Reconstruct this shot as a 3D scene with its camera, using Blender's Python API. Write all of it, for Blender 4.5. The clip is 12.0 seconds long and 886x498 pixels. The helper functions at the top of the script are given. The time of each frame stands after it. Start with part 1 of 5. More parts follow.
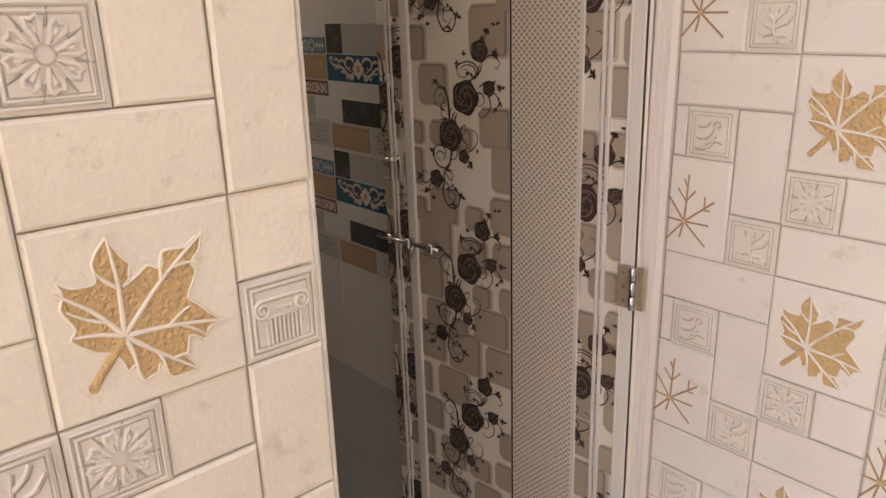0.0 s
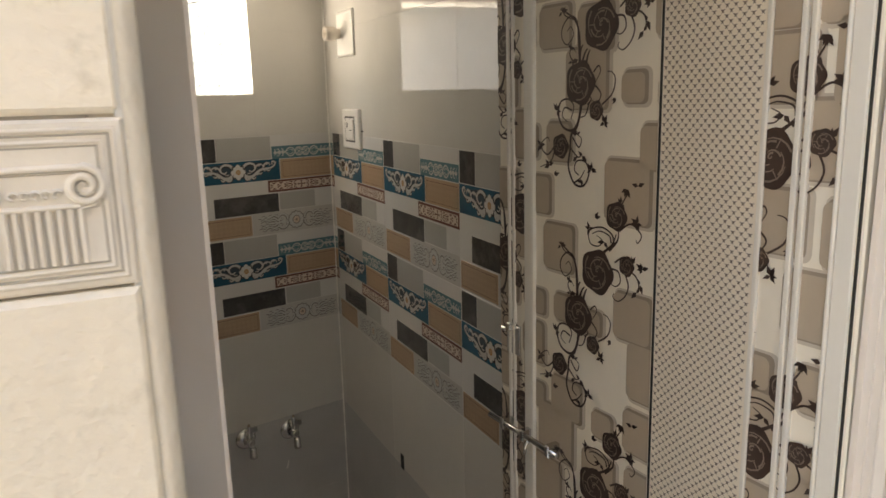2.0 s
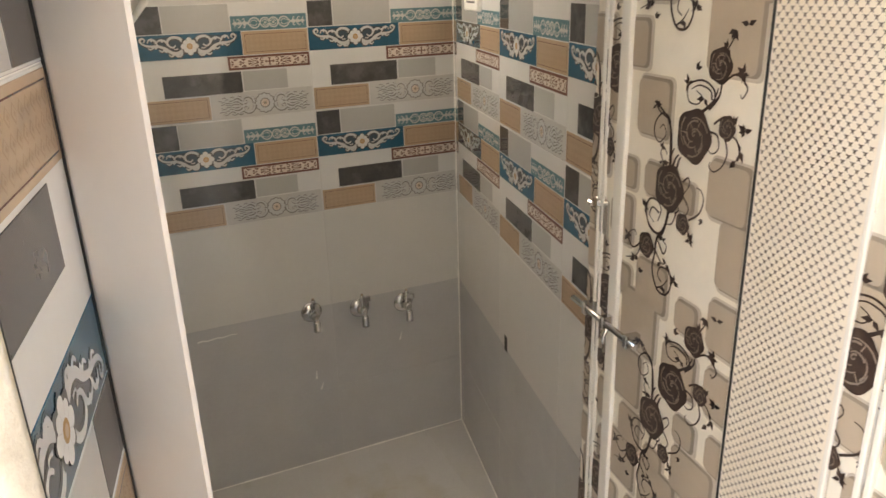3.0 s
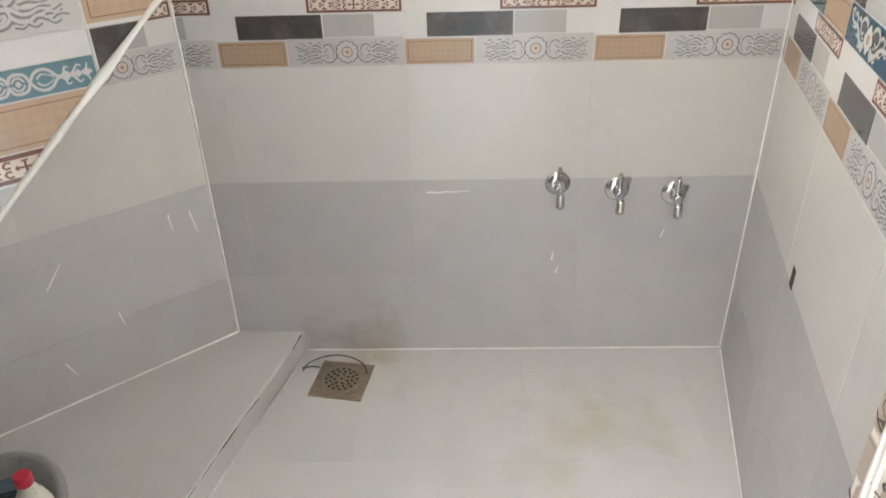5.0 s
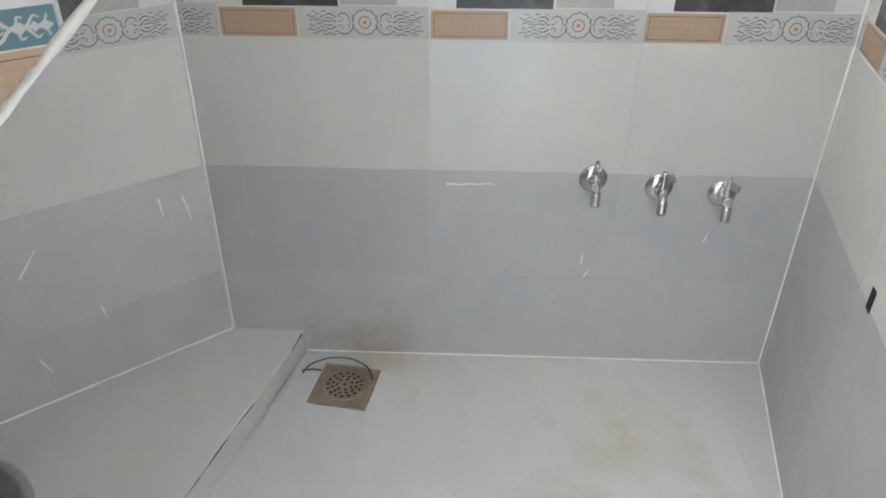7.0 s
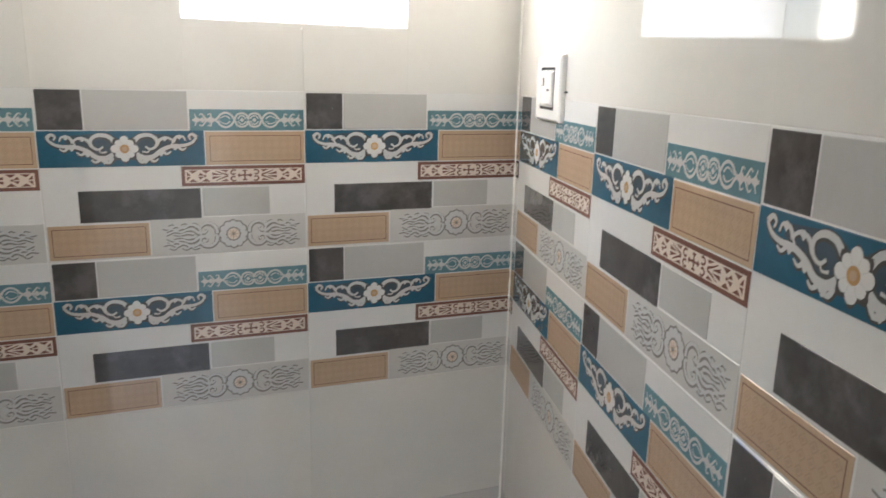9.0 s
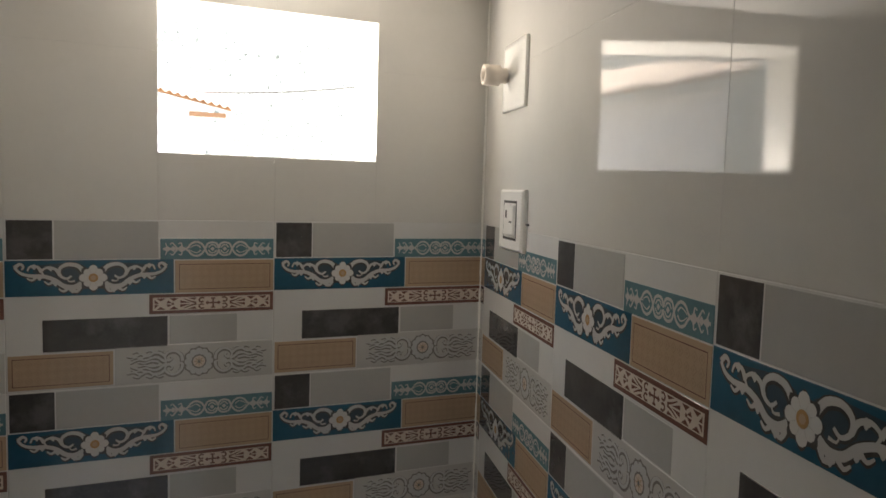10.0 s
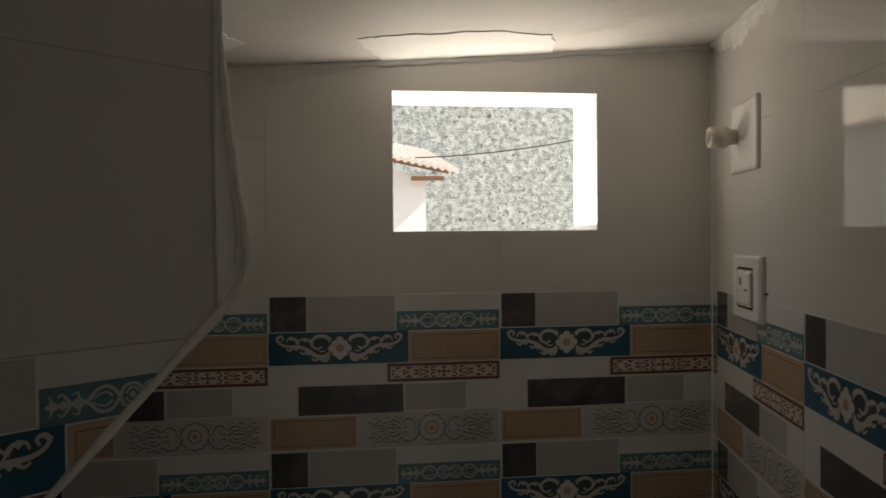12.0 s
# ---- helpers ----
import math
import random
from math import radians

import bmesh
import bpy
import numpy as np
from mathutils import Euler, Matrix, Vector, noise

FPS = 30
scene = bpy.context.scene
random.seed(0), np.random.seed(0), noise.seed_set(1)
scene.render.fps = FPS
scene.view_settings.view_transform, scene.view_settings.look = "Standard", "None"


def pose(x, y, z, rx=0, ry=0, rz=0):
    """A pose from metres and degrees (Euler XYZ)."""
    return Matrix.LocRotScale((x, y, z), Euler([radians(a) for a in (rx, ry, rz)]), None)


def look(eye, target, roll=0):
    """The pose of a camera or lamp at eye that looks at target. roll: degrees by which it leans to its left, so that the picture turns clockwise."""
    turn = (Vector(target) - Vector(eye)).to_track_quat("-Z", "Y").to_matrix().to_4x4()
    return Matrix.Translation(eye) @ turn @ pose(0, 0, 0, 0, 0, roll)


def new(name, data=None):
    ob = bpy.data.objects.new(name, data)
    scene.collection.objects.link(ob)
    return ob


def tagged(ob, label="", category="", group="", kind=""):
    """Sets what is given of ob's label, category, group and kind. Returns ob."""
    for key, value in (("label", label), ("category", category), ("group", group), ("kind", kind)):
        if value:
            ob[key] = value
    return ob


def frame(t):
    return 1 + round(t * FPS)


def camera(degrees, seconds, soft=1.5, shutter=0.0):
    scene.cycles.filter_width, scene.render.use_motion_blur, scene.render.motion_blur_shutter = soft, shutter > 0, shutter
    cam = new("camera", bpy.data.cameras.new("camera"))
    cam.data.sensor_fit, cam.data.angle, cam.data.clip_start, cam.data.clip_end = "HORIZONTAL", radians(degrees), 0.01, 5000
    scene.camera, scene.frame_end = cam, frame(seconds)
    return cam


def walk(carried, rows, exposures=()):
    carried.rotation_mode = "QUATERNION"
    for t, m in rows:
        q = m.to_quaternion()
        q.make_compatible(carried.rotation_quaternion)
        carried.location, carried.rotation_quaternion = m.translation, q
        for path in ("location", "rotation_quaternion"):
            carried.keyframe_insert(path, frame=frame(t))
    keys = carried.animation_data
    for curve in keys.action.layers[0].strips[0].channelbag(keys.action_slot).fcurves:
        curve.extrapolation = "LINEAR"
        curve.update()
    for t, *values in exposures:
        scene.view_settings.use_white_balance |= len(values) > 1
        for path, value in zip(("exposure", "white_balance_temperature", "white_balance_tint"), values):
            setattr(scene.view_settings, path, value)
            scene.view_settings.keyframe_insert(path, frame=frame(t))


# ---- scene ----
cam = camera(62.6, 12.0, 1.5, 0.2)
PATH = [
    (0, (-1.478, -2.181, 1.458), (0.045, -1.042, 0.838), -1.5),
    (0.5, (-1.43, -2.159, 1.5), (0.074, -0.963, 0.946), -1.4),
    (1, (-1.343, -2.1, 1.547), (0.101, -0.784, 1.122), -1.4),
    (1.5, (-1.257, -2.052, 1.56), (0.095, -0.649, 1.106), -3.0),
    (1.7, (-1.233, -2.056, 1.557), (0.083, -0.608, 1.14), -2.7),
    (2, (-1.144, -2.063, 1.557), (0.048, -0.514, 1.134), -1.3),
    (2.5, (-1.034, -2.08, 1.518), (-0.047, -0.437, 0.948), 1.0),
    (2.7, (-1.008, -2.074, 1.501), (-0.113, -0.406, 0.854), 0.0),
    (4.3, (-0.847, -1.797, 1.422), (-0.553, 0.033, 0.669), -0.5),
    (4.5, (-0.802, -1.762, 1.4), (-0.627, 0.054, 0.581), -0.0),
    (4.6, (-0.807, -1.761, 1.408), (-0.685, 0.029, 0.525), -0.3),
    (5, (-0.756, -1.738, 1.35), (-0.817, -0.016, 0.334), -1.7),
    (5.5, (-0.754, -1.745, 1.294), (-0.829, -0.091, 0.172), -2.0),
    (6, (-0.805, -1.75, 1.28), (-0.975, -0.057, 0.23), -3.1),
    (6.5, (-0.817, -1.694, 1.268), (-0.989, -0.023, 0.183), -2.5),
    (6.7, (-0.822, -1.639, 1.268), (-0.958, 0.036, 0.184), -1.3),
    (8.3, (-0.695, -1.379, 1.436), (-0.331, 0.471, 0.771), 0.1),
    (8.5, (-0.701, -1.379, 1.445), (-0.265, 0.475, 0.836), 0.3),
    (9, (-0.691, -1.391, 1.476), (0.002, 0.426, 1.011), 1.4),
    (9.5, (-0.684, -1.396, 1.5), (0.131, 0.398, 1.155), 2.9),
    (10, (-0.704, -1.41, 1.509), (0.09, 0.419, 1.347), 1.7),
    (10.5, (-0.701, -1.413, 1.511), (-0.011, 0.462, 1.432), 1.3),
    (11, (-0.704, -1.424, 1.527), (-0.085, 0.477, 1.559), -0.3),
    (11.5, (-0.713, -1.43, 1.54), (-0.221, 0.509, 1.565), -0.8),
    (12, (-0.729, -1.418, 1.551), (-0.489, 0.568, 1.516), -0.5),
]
EXPOSURES = [(0, 2.65, 9300, 26), (0.6, 2.6, 10300, 33), (1, 2.55, 8500, 12), (1.6, 2.6, 8000, 8), (2, 2.85, 8600, 13), (2.5, 3.5, 8700, 14), (2.7, 3.8, 8700, 14), (4.3, 4.8, 7700, 16), (5.0, 5.42, 7000, 12), (5.5, 5.42, 6900, 12), (6.0, 5.27, 6800, 12), (6.7, 5.27, 6300, 8), (8.5, 4.87, 6600, 11), (9.0, 4.45, 6800, 12), (9.5, 3.95, 7000, 12), (10.0, 2.78, 7500, 13), (10.5, 2.42, 7600, 14), (11.2, 1.25, 7900, 13), (12, 1.15, 8000, 13)]
SKY, SUN, SILL = 0.15, 3.8, 0.8
walk(cam, [(t, look(eye, target, roll)) for t, eye, target, roll in PATH], EXPOSURES)

# ---- world and sun ----
world = bpy.data.worlds.new("world")
scene.world = world
world.use_nodes = True
wn = world.node_tree
sky = wn.nodes.new("ShaderNodeTexSky")
sky.sky_type, sky.sun_disc = "NISHITA", False
sky.sun_elevation, sky.sun_rotation = radians(42), radians(100)
wn.nodes["Background"].inputs["Strength"].default_value = SKY
wn.links.new(sky.outputs[0], wn.nodes["Background"].inputs["Color"])
sun = new("sun", bpy.data.lights.new("sun", "SUN"))
sun.data.energy, sun.data.angle, sun.data.color = SUN, radians(0.6), (1, 0.95, 0.87)
sun.matrix_world = look((0, 0, 0), (-0.72, 0.14, -0.66))
skylight = new("window_skylight", bpy.data.lights.new("window_skylight", "AREA"))
skylight.data.shape, skylight.data.size, skylight.data.size_y = "RECTANGLE", 0.40, 0.146
skylight.data.energy, skylight.data.color = SILL, (0.975, 0.975, 0.975)
skylight.matrix_world = look((-0.45, 0.0765, 1.572), (-0.45, 0.0764, 2.6))


# ---- materials ----
def mat(name, colour, rough=0.5, var=0.12, scale=12.0, bump=0.0, metal=0.0, stain=None, stain_at=None, coat=0.0, fine=90.0, piece=0.0, bscale=None, spec=0.5, trans=0.0):
    """A plain surface with mottling at two scales, relief and, where given, stains."""
    m = bpy.data.materials.new(name)
    m.use_nodes = True
    nt = m.node_tree
    N, L = nt.nodes, nt.links
    p = N["Principled BSDF"]
    p.inputs["Roughness"].default_value, p.inputs["Metallic"].default_value = rough, metal
    p.inputs["Coat Weight"].default_value, p.inputs["Coat Roughness"].default_value = coat, 0.05
    p.inputs["Specular IOR Level"].default_value = spec
    p.inputs["Transmission Weight"].default_value = trans
    co = N.new("ShaderNodeTexCoord")
    geo = N.new("ShaderNodeNewGeometry")
    big, small = N.new("ShaderNodeTexNoise"), N.new("ShaderNodeTexNoise")
    for node, sc in ((big, scale), (small, fine)):
        node.inputs["Scale"].default_value, node.inputs["Detail"].default_value = sc, 4
        L.new(geo.outputs["Position"], node.inputs["Vector"])
    add = N.new("ShaderNodeMath")
    add.operation = "MULTIPLY_ADD"
    L.new(big.outputs["Fac"], add.inputs[0])
    add.inputs[1].default_value = 0.65
    mul = N.new("ShaderNodeMath")
    mul.operation, mul.inputs[1].default_value = "MULTIPLY", 0.35
    L.new(small.outputs["Fac"], mul.inputs[0])
    L.new(mul.outputs[0], add.inputs[2])
    mix = N.new("ShaderNodeMix")
    mix.data_type = "RGBA"
    L.new(add.outputs[0], mix.inputs["Factor"])
    mix.inputs["A"].default_value = (*[c * (1 - 2 * var) for c in colour], 1)
    mix.inputs["B"].default_value = (*[min(1, c * (1 + 2 * var)) for c in colour], 1)
    out = mix.outputs["Result"]
    if piece:
        info = N.new("ShaderNodeObjectInfo")
        hsv = N.new("ShaderNodeHueSaturation")
        mr = N.new("ShaderNodeMapRange")
        mr.inputs["To Min"].default_value, mr.inputs["To Max"].default_value = 1 - piece, 1 + piece
        L.new(info.outputs["Random"], mr.inputs["Value"])
        L.new(mr.outputs["Result"], hsv.inputs["Value"])
        L.new(out, hsv.inputs["Color"])
        out = hsv.outputs["Color"]
    for colour2, lo, hi, sc, where, reach in stain or ():
        n = N.new("ShaderNodeTexNoise")
        n.inputs["Scale"].default_value, n.inputs["Detail"].default_value, n.inputs["Roughness"].default_value = sc, 6, 0.62
        L.new(geo.outputs["Position"], n.inputs["Vector"])
        fac = n.outputs["Fac"]
        if where:
            d = N.new("ShaderNodeVectorMath")
            d.operation = "DISTANCE"
            d.inputs[1].default_value = where
            L.new(geo.outputs["Position"], d.inputs[0])
            k = N.new("ShaderNodeMath")
            k.operation = "MULTIPLY_ADD"
            L.new(d.outputs["Value"], k.inputs[0])
            k.inputs[1].default_value = -0.35 / reach
            L.new(fac, k.inputs[2])
            fac = k.outputs[0]
        r = N.new("ShaderNodeMapRange")
        r.inputs["From Min"].default_value, r.inputs["From Max"].default_value = lo, hi
        L.new(fac, r.inputs["Value"])
        mx = N.new("ShaderNodeMix")
        mx.data_type = "RGBA"
        L.new(r.outputs["Result"], mx.inputs["Factor"])
        L.new(out, mx.inputs["A"])
        mx.inputs["B"].default_value = (*colour2, 1)
        out = mx.outputs["Result"]
    L.new(out, p.inputs["Base Color"])
    if bump:
        bn = N.new("ShaderNodeBump")
        bn.inputs["Strength"].default_value, bn.inputs["Distance"].default_value = 1.0, bump
        if bscale:
            t = N.new("ShaderNodeTexNoise")
            t.inputs["Scale"].default_value, t.inputs["Detail"].default_value = bscale, 2
            L.new(geo.outputs["Position"], t.inputs["Vector"])
            L.new(t.outputs["Fac"], bn.inputs["Height"])
        else:
            L.new(add.outputs[0], bn.inputs["Height"])
        L.new(bn.outputs[0], p.inputs["Normal"])
    # worn gloss
    rr = N.new("ShaderNodeMapRange")
    rr.inputs["To Min"].default_value, rr.inputs["To Max"].default_value = rough * 0.75, min(1, rough * 1.3)
    L.new(big.outputs["Fac"], rr.inputs["Value"])
    L.new(rr.outputs["Result"], p.inputs["Roughness"])
    return m


GLAZE = dict(rough=0.045, bump=0.0005, bscale=6.0, spec=0.44)
M_light = mat("glazed_light_tile", (0.66, 0.64, 0.60), var=0.03, piece=0.03, **GLAZE)
M_grey = mat("glazed_grey_tile", (0.53, 0.52, 0.51), var=0.06, scale=9, piece=0.03, stain=[((0.40, 0.35, 0.29), 0.20, 0.55, 6, (-1.05, 0, -0.03), 0.22)], **GLAZE)
M_white = mat("glaze_white", (0.68, 0.67, 0.65), var=0.03, **GLAZE)
M_silver = mat("glaze_silver", (0.46, 0.45, 0.43), var=0.05, **GLAZE)
M_dark = mat("glaze_charcoal", (0.075, 0.070, 0.068), var=0.3, scale=22, stain=[((0.125, 0.12, 0.118), 0.52, 0.66, 14, None, 1), ((0.50, 0.49, 0.48), 0.715, 0.74, 70, None, 1)], **GLAZE)
M_blue = mat("glaze_blue", (0.026, 0.105, 0.165), var=0.2, **GLAZE)
M_teal = mat("glaze_teal", (0.115, 0.225, 0.255), var=0.15, **GLAZE)
M_tan = mat("glaze_tan", (0.50, 0.36, 0.245), var=0.06, **GLAZE)
M_brown = mat("glaze_brown", (0.18, 0.085, 0.065), var=0.15, **GLAZE)
M_cream = mat("glaze_cream", (0.70, 0.60, 0.52), var=0.06, **GLAZE)
M_orn = mat("glaze_ornament", (0.56, 0.545, 0.52), var=0.05, **GLAZE)
M_ornline = mat("glaze_ornament_line", (0.25, 0.23, 0.215), var=0.1, **GLAZE)
M_pearl = mat("glaze_pearl", (0.57, 0.57, 0.56), var=0.05, **GLAZE)
M_latt = mat("glaze_lattice", (0.445, 0.315, 0.212), var=0.06, **GLAZE)
M_gold = mat("glaze_gold", (0.45, 0.27, 0.12), var=0.2, **GLAZE)
M_shade = mat("glaze_dark_shading", (0.055, 0.080, 0.100), var=0.2, **GLAZE)
DECO = [M_white, M_silver, M_dark, M_blue, M_teal, M_tan, M_brown, M_cream, M_orn, M_ornline, M_pearl, M_gold, M_latt, M_shade]
WHITE, SILVER, DARK, BLUE, TEAL, TAN, BROWN, CREAM, ORN, ORNLINE, PEARL, GOLD, LATT, SHADE = range(14)
M_grout = mat("white_cement_grout", (0.63, 0.61, 0.58), 0.9, 0.1, 40, 0.002)
M_floor = mat("floor_tile", (0.55, 0.54, 0.53), 0.22, 0.05, 6, 0.0012, bscale=8, piece=0.02,
              stain=[((0.46, 0.42, 0.33), 0.30, 0.62, 5, (-0.42, -0.30, -0.02), 0.36), ((0.42, 0.37, 0.28), 0.28, 0.6, 6, (-1.0, 0.0, -0.02), 0.35), ((0.54, 0.53, 0.50), 0.56, 0.7, 9, None, 1)])
M_ceiling = mat("aged_ceiling_paint", (0.71, 0.69, 0.65), 0.6, 0.06, 4, 0.002, stain=[((0.62, 0.59, 0.54), 0.55, 0.72, 5, None, 1)])
M_patch = mat("whiter_ceiling_patch", (0.88, 0.87, 0.84), 0.5, 0.04, 12, 0.001)
M_floor_joint = mat("floor_joint", (0.52, 0.51, 0.49), 0.6, 0.08, 30, 0.001)
M_plaster = mat("ceiling_paint", (0.80, 0.78, 0.74), 0.6, 0.05, 4, 0.002)
M_crack = mat("dirt_in_crack", (0.10, 0.085, 0.065), 0.9, 0.3, 60)
M_putty = mat("white_putty", (0.84, 0.82, 0.77), 0.16, 0.10, 30, 0.004)
M_stone = mat("stone_cream", (0.84, 0.765, 0.65), 0.42, 0.06, 11, 0.004, piece=0.03, fine=160, stain=[((0.68, 0.61, 0.50), 0.60, 0.72, 30, None, 1), ((0.60, 0.54, 0.44), 0.70, 0.76, 150, None, 1)])
M_stone_pink = mat("stone_pale", (0.79, 0.73, 0.67), 0.42, 0.05, 11, 0.003, piece=0.03, fine=160, stain=[((0.68, 0.61, 0.50), 0.60, 0.72, 30, None, 1), ((0.60, 0.54, 0.44), 0.70, 0.76, 150, None, 1)])
# darker stone for lines along the ridges: groove shade put into the colour
M_relief_shade = mat("stone_relief_shade", (0.41, 0.375, 0.325), 0.5, 0.08, 25, 0.0015)
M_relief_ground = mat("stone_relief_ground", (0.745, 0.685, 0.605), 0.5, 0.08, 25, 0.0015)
M_leaf = mat("ochre_leaf", (0.66, 0.435, 0.215), 0.5, 0.14, 120, 0.0055, fine=300, bscale=230)
M_branch = mat("brown_branch", (0.44, 0.25, 0.125), 0.5, 0.2, 80, 0.002)
M_pvc = mat("pvc_cream", (0.78, 0.74, 0.68), 0.35, 0.03, 5)
M_pvc_pink = mat("pvc_frame", (0.73, 0.67, 0.62), 0.35, 0.03, 5)
M_film = mat("printed_film", (0.86, 0.795, 0.69), 0.35, 0.03, 9)
M_film_sq = mat("printed_square", (0.47, 0.385, 0.30), 0.35, 0.05, 9)
M_film_sh = mat("printed_square_edge", (0.33, 0.27, 0.215), 0.35, 0.08, 9)
M_film_soft = mat("printed_square_fringe", (0.60, 0.53, 0.45), 0.35, 0.05, 9)
M_rose = mat("printed_rose", (0.060, 0.036, 0.028), 0.4, 0.25, 60)
M_rose_line = mat("printed_rose_petal", (0.24, 0.19, 0.155), 0.4, 0.2, 60)
M_mesh = mat("printed_mesh", (0.85, 0.765, 0.65), 0.4, 0.03, 9)
M_dot = mat("printed_mesh_dot", (0.20, 0.165, 0.14), 0.4, 0.1, 40)
M_seam = mat("black_seam", (0.02, 0.018, 0.016), 0.5, 0.2)
M_hinge = mat("worn_brass", (0.46, 0.36, 0.25), 0.35, 0.30, 60, 0.002, metal=0.35)
M_chrome = mat("chrome", (0.62, 0.61, 0.60), 0.10, 0.03, 20, metal=1.0)
M_steel = mat("dirty_steel", (0.31, 0.25, 0.19), 0.42, 0.25, 40, 0.002, metal=0.6)
M_hole = mat("dark_hollow", (0.02, 0.018, 0.016), 0.9, 0.2)
M_plastic = mat("white_plastic", (0.82, 0.80, 0.76), 0.3, 0.03, 20)
M_pipe = mat("cream_pipe", (0.70, 0.62, 0.53), 0.4, 0.05, 20)
M_rubber = mat("black_cable", (0.06, 0.055, 0.05), 0.6, 0.1)
M_render = mat("sunlit_rough_render", (0.44, 0.48, 0.46), 0.9, 0.40, 7, 0.03, fine=34, stain=[((0.25, 0.28, 0.265), 0.47, 0.58, 12, None, 1), ((0.10, 0.115, 0.11), 0.57, 0.64, 16, None, 1)])
M_white_render = mat("white_render", (0.85, 0.84, 0.80), 0.9, 0.05, 3, 0.01)
M_timber = mat("brown_timber", (0.26, 0.14, 0.07), 0.7, 0.2, 20)
M_tin = mat("corrugated_tin", (0.72, 0.64, 0.57), 0.5, 0.15, 8, metal=0.2)
M_ground = mat("concrete_ground", (0.42, 0.39, 0.35), 0.9, 0.15, 2, 0.01)
M_brick = mat("wall_core", (0.40, 0.36, 0.31), 0.9, 0.15, 8, 0.004)
M_alley = mat("unseen_wall_render", (0.62, 0.54, 0.44), 0.9, 0.15, 2, 0.01)
M_bottle = mat("cloudy_bottle", (0.80, 0.81, 0.70), 0.28, 0.05, 30, trans=0.3)
M_liquid = mat("yellow_liquid", (0.72, 0.66, 0.06), 0.2, 0.05, 30)
M_red = mat("red_cap", (0.62, 0.02, 0.05), 0.35, 0.05, 30)
M_pan = mat("grey_pan", (0.30, 0.30, 0.29), 0.3, 0.2, 30, 0.002)
M_tread = mat("slate_blue_tread", (0.07, 0.11, 0.15), 0.45, 0.2, 30)


# ---- building helpers ----
def part(name, bm, material, parent=None, label="", m=None):
    """One mesh object from a bmesh, under a thing or a part."""
    me = bpy.data.meshes.new(name)
    bm.to_mesh(me)
    bm.free()
    return part_of(name, me, material, parent, label, m)


def part_of(name, me, material, parent=None, label="", m=None):
    if not me.materials:
        for x in material if isinstance(material, (list, tuple)) else [material]:
            me.materials.append(x)
    ob = new(name, me)
    ob.parent = parent
    if m is not None:
        ob.matrix_basis = m
    if label:
        ob["label"] = label
    return ob


def empty(name, m):
    ob = new(name)
    ob.matrix_basis = m
    return ob


def slab(bm, u0, u1, v0, v1, w0, w1, ch=0.0008, mi=0):
    """A block in wall coordinates (u right, v up, w out) with chamfered front edges and no back."""
    ch = min(ch, (u1 - u0) / 3, (v1 - v0) / 3)
    def ring(e, w):
        return [bm.verts.new((x, y, w)) for x, y in ((u0 + e, v0 + e), (u1 - e, v0 + e), (u1 - e, v1 - e), (u0 + e, v1 - e))]
    a, b, c = ring(0, w0), ring(0, w1 - ch), ring(ch, w1)
    for lo, hi in ((a, b), (b, c)):
        for i in range(4):
            bm.faces.new((lo[i], lo[(i + 1) % 4], hi[(i + 1) % 4], hi[i])).material_index = mi
    bm.faces.new(c).material_index = mi


def box(bm, x0, x1, y0, y1, z0, z1, mi=0):
    v = [bm.verts.new((x, y, z)) for z in (z0, z1) for x, y in ((x0, y0), (x1, y0), (x1, y1), (x0, y1))]
    for f in ((3, 2, 1, 0), (4, 5, 6, 7), (0, 1, 5, 4), (1, 2, 6, 5), (2, 3, 7, 6), (3, 0, 4, 7)):
        bm.faces.new([v[i] for i in f]).material_index = mi


def plate(bm, pts, w, mi=0):
    """A flat polygon, printed or glazed on, at height w."""
    if sum(p[0] * q[1] - q[0] * p[1] for p, q in zip(pts, pts[1:] + pts[:1])) < 0:
        pts = pts[::-1]
    f = bm.faces.new([bm.verts.new((x, y, w)) for x, y in pts])
    f.material_index = mi
    return f


def ribbon(bm, pts, width, w, mi=0, taper=False):
    """A strip of even or tapering width along pts."""
    n, prev = len(pts), None
    for i, (x, y) in enumerate(pts):
        ax, ay = pts[max(i - 1, 0)]
        bx, by = pts[min(i + 1, n - 1)]
        l = math.hypot(bx - ax, by - ay) or 1
        h = width / 2 * ((1 - 0.6 * i / (n - 1)) if taper else 1)
        dx, dy = -(by - ay) / l * h, (bx - ax) / l * h
        now = (bm.verts.new((x - dx, y - dy, w)), bm.verts.new((x + dx, y + dy, w)))
        if prev:
            f = bm.faces.new((prev[0], now[0], now[1], prev[1]))
            f.material_index = mi
        prev = now


def ridge(bm, pts, width, w, mi=0, taper=False, base=0.0):
    """A raised line with a rounded back."""
    n, prev = len(pts), None
    for i, (x, y) in enumerate(pts):
        ax, ay = pts[max(i - 1, 0)]
        bx, by = pts[min(i + 1, n - 1)]
        l = math.hypot(bx - ax, by - ay) or 1
        k = (1 - 0.6 * i / (n - 1)) if taper else 1
        dx, dy = -(by - ay) / l * width / 2 * k, (bx - ax) / l * width / 2 * k
        now = [bm.verts.new((x + q * dx, y + q * dy, z)) for q, z in ((-1, base), (-0.5, base + (w - base) * 0.8), (0.5, base + (w - base) * 0.8), (1, base))]
        now.insert(2, bm.verts.new((x, y, w)))
        if prev:
            for j in range(4):
                f = bm.faces.new((prev[j], now[j], now[j + 1], prev[j + 1]))
                f.material_index, f.smooth = mi, True
        prev = now


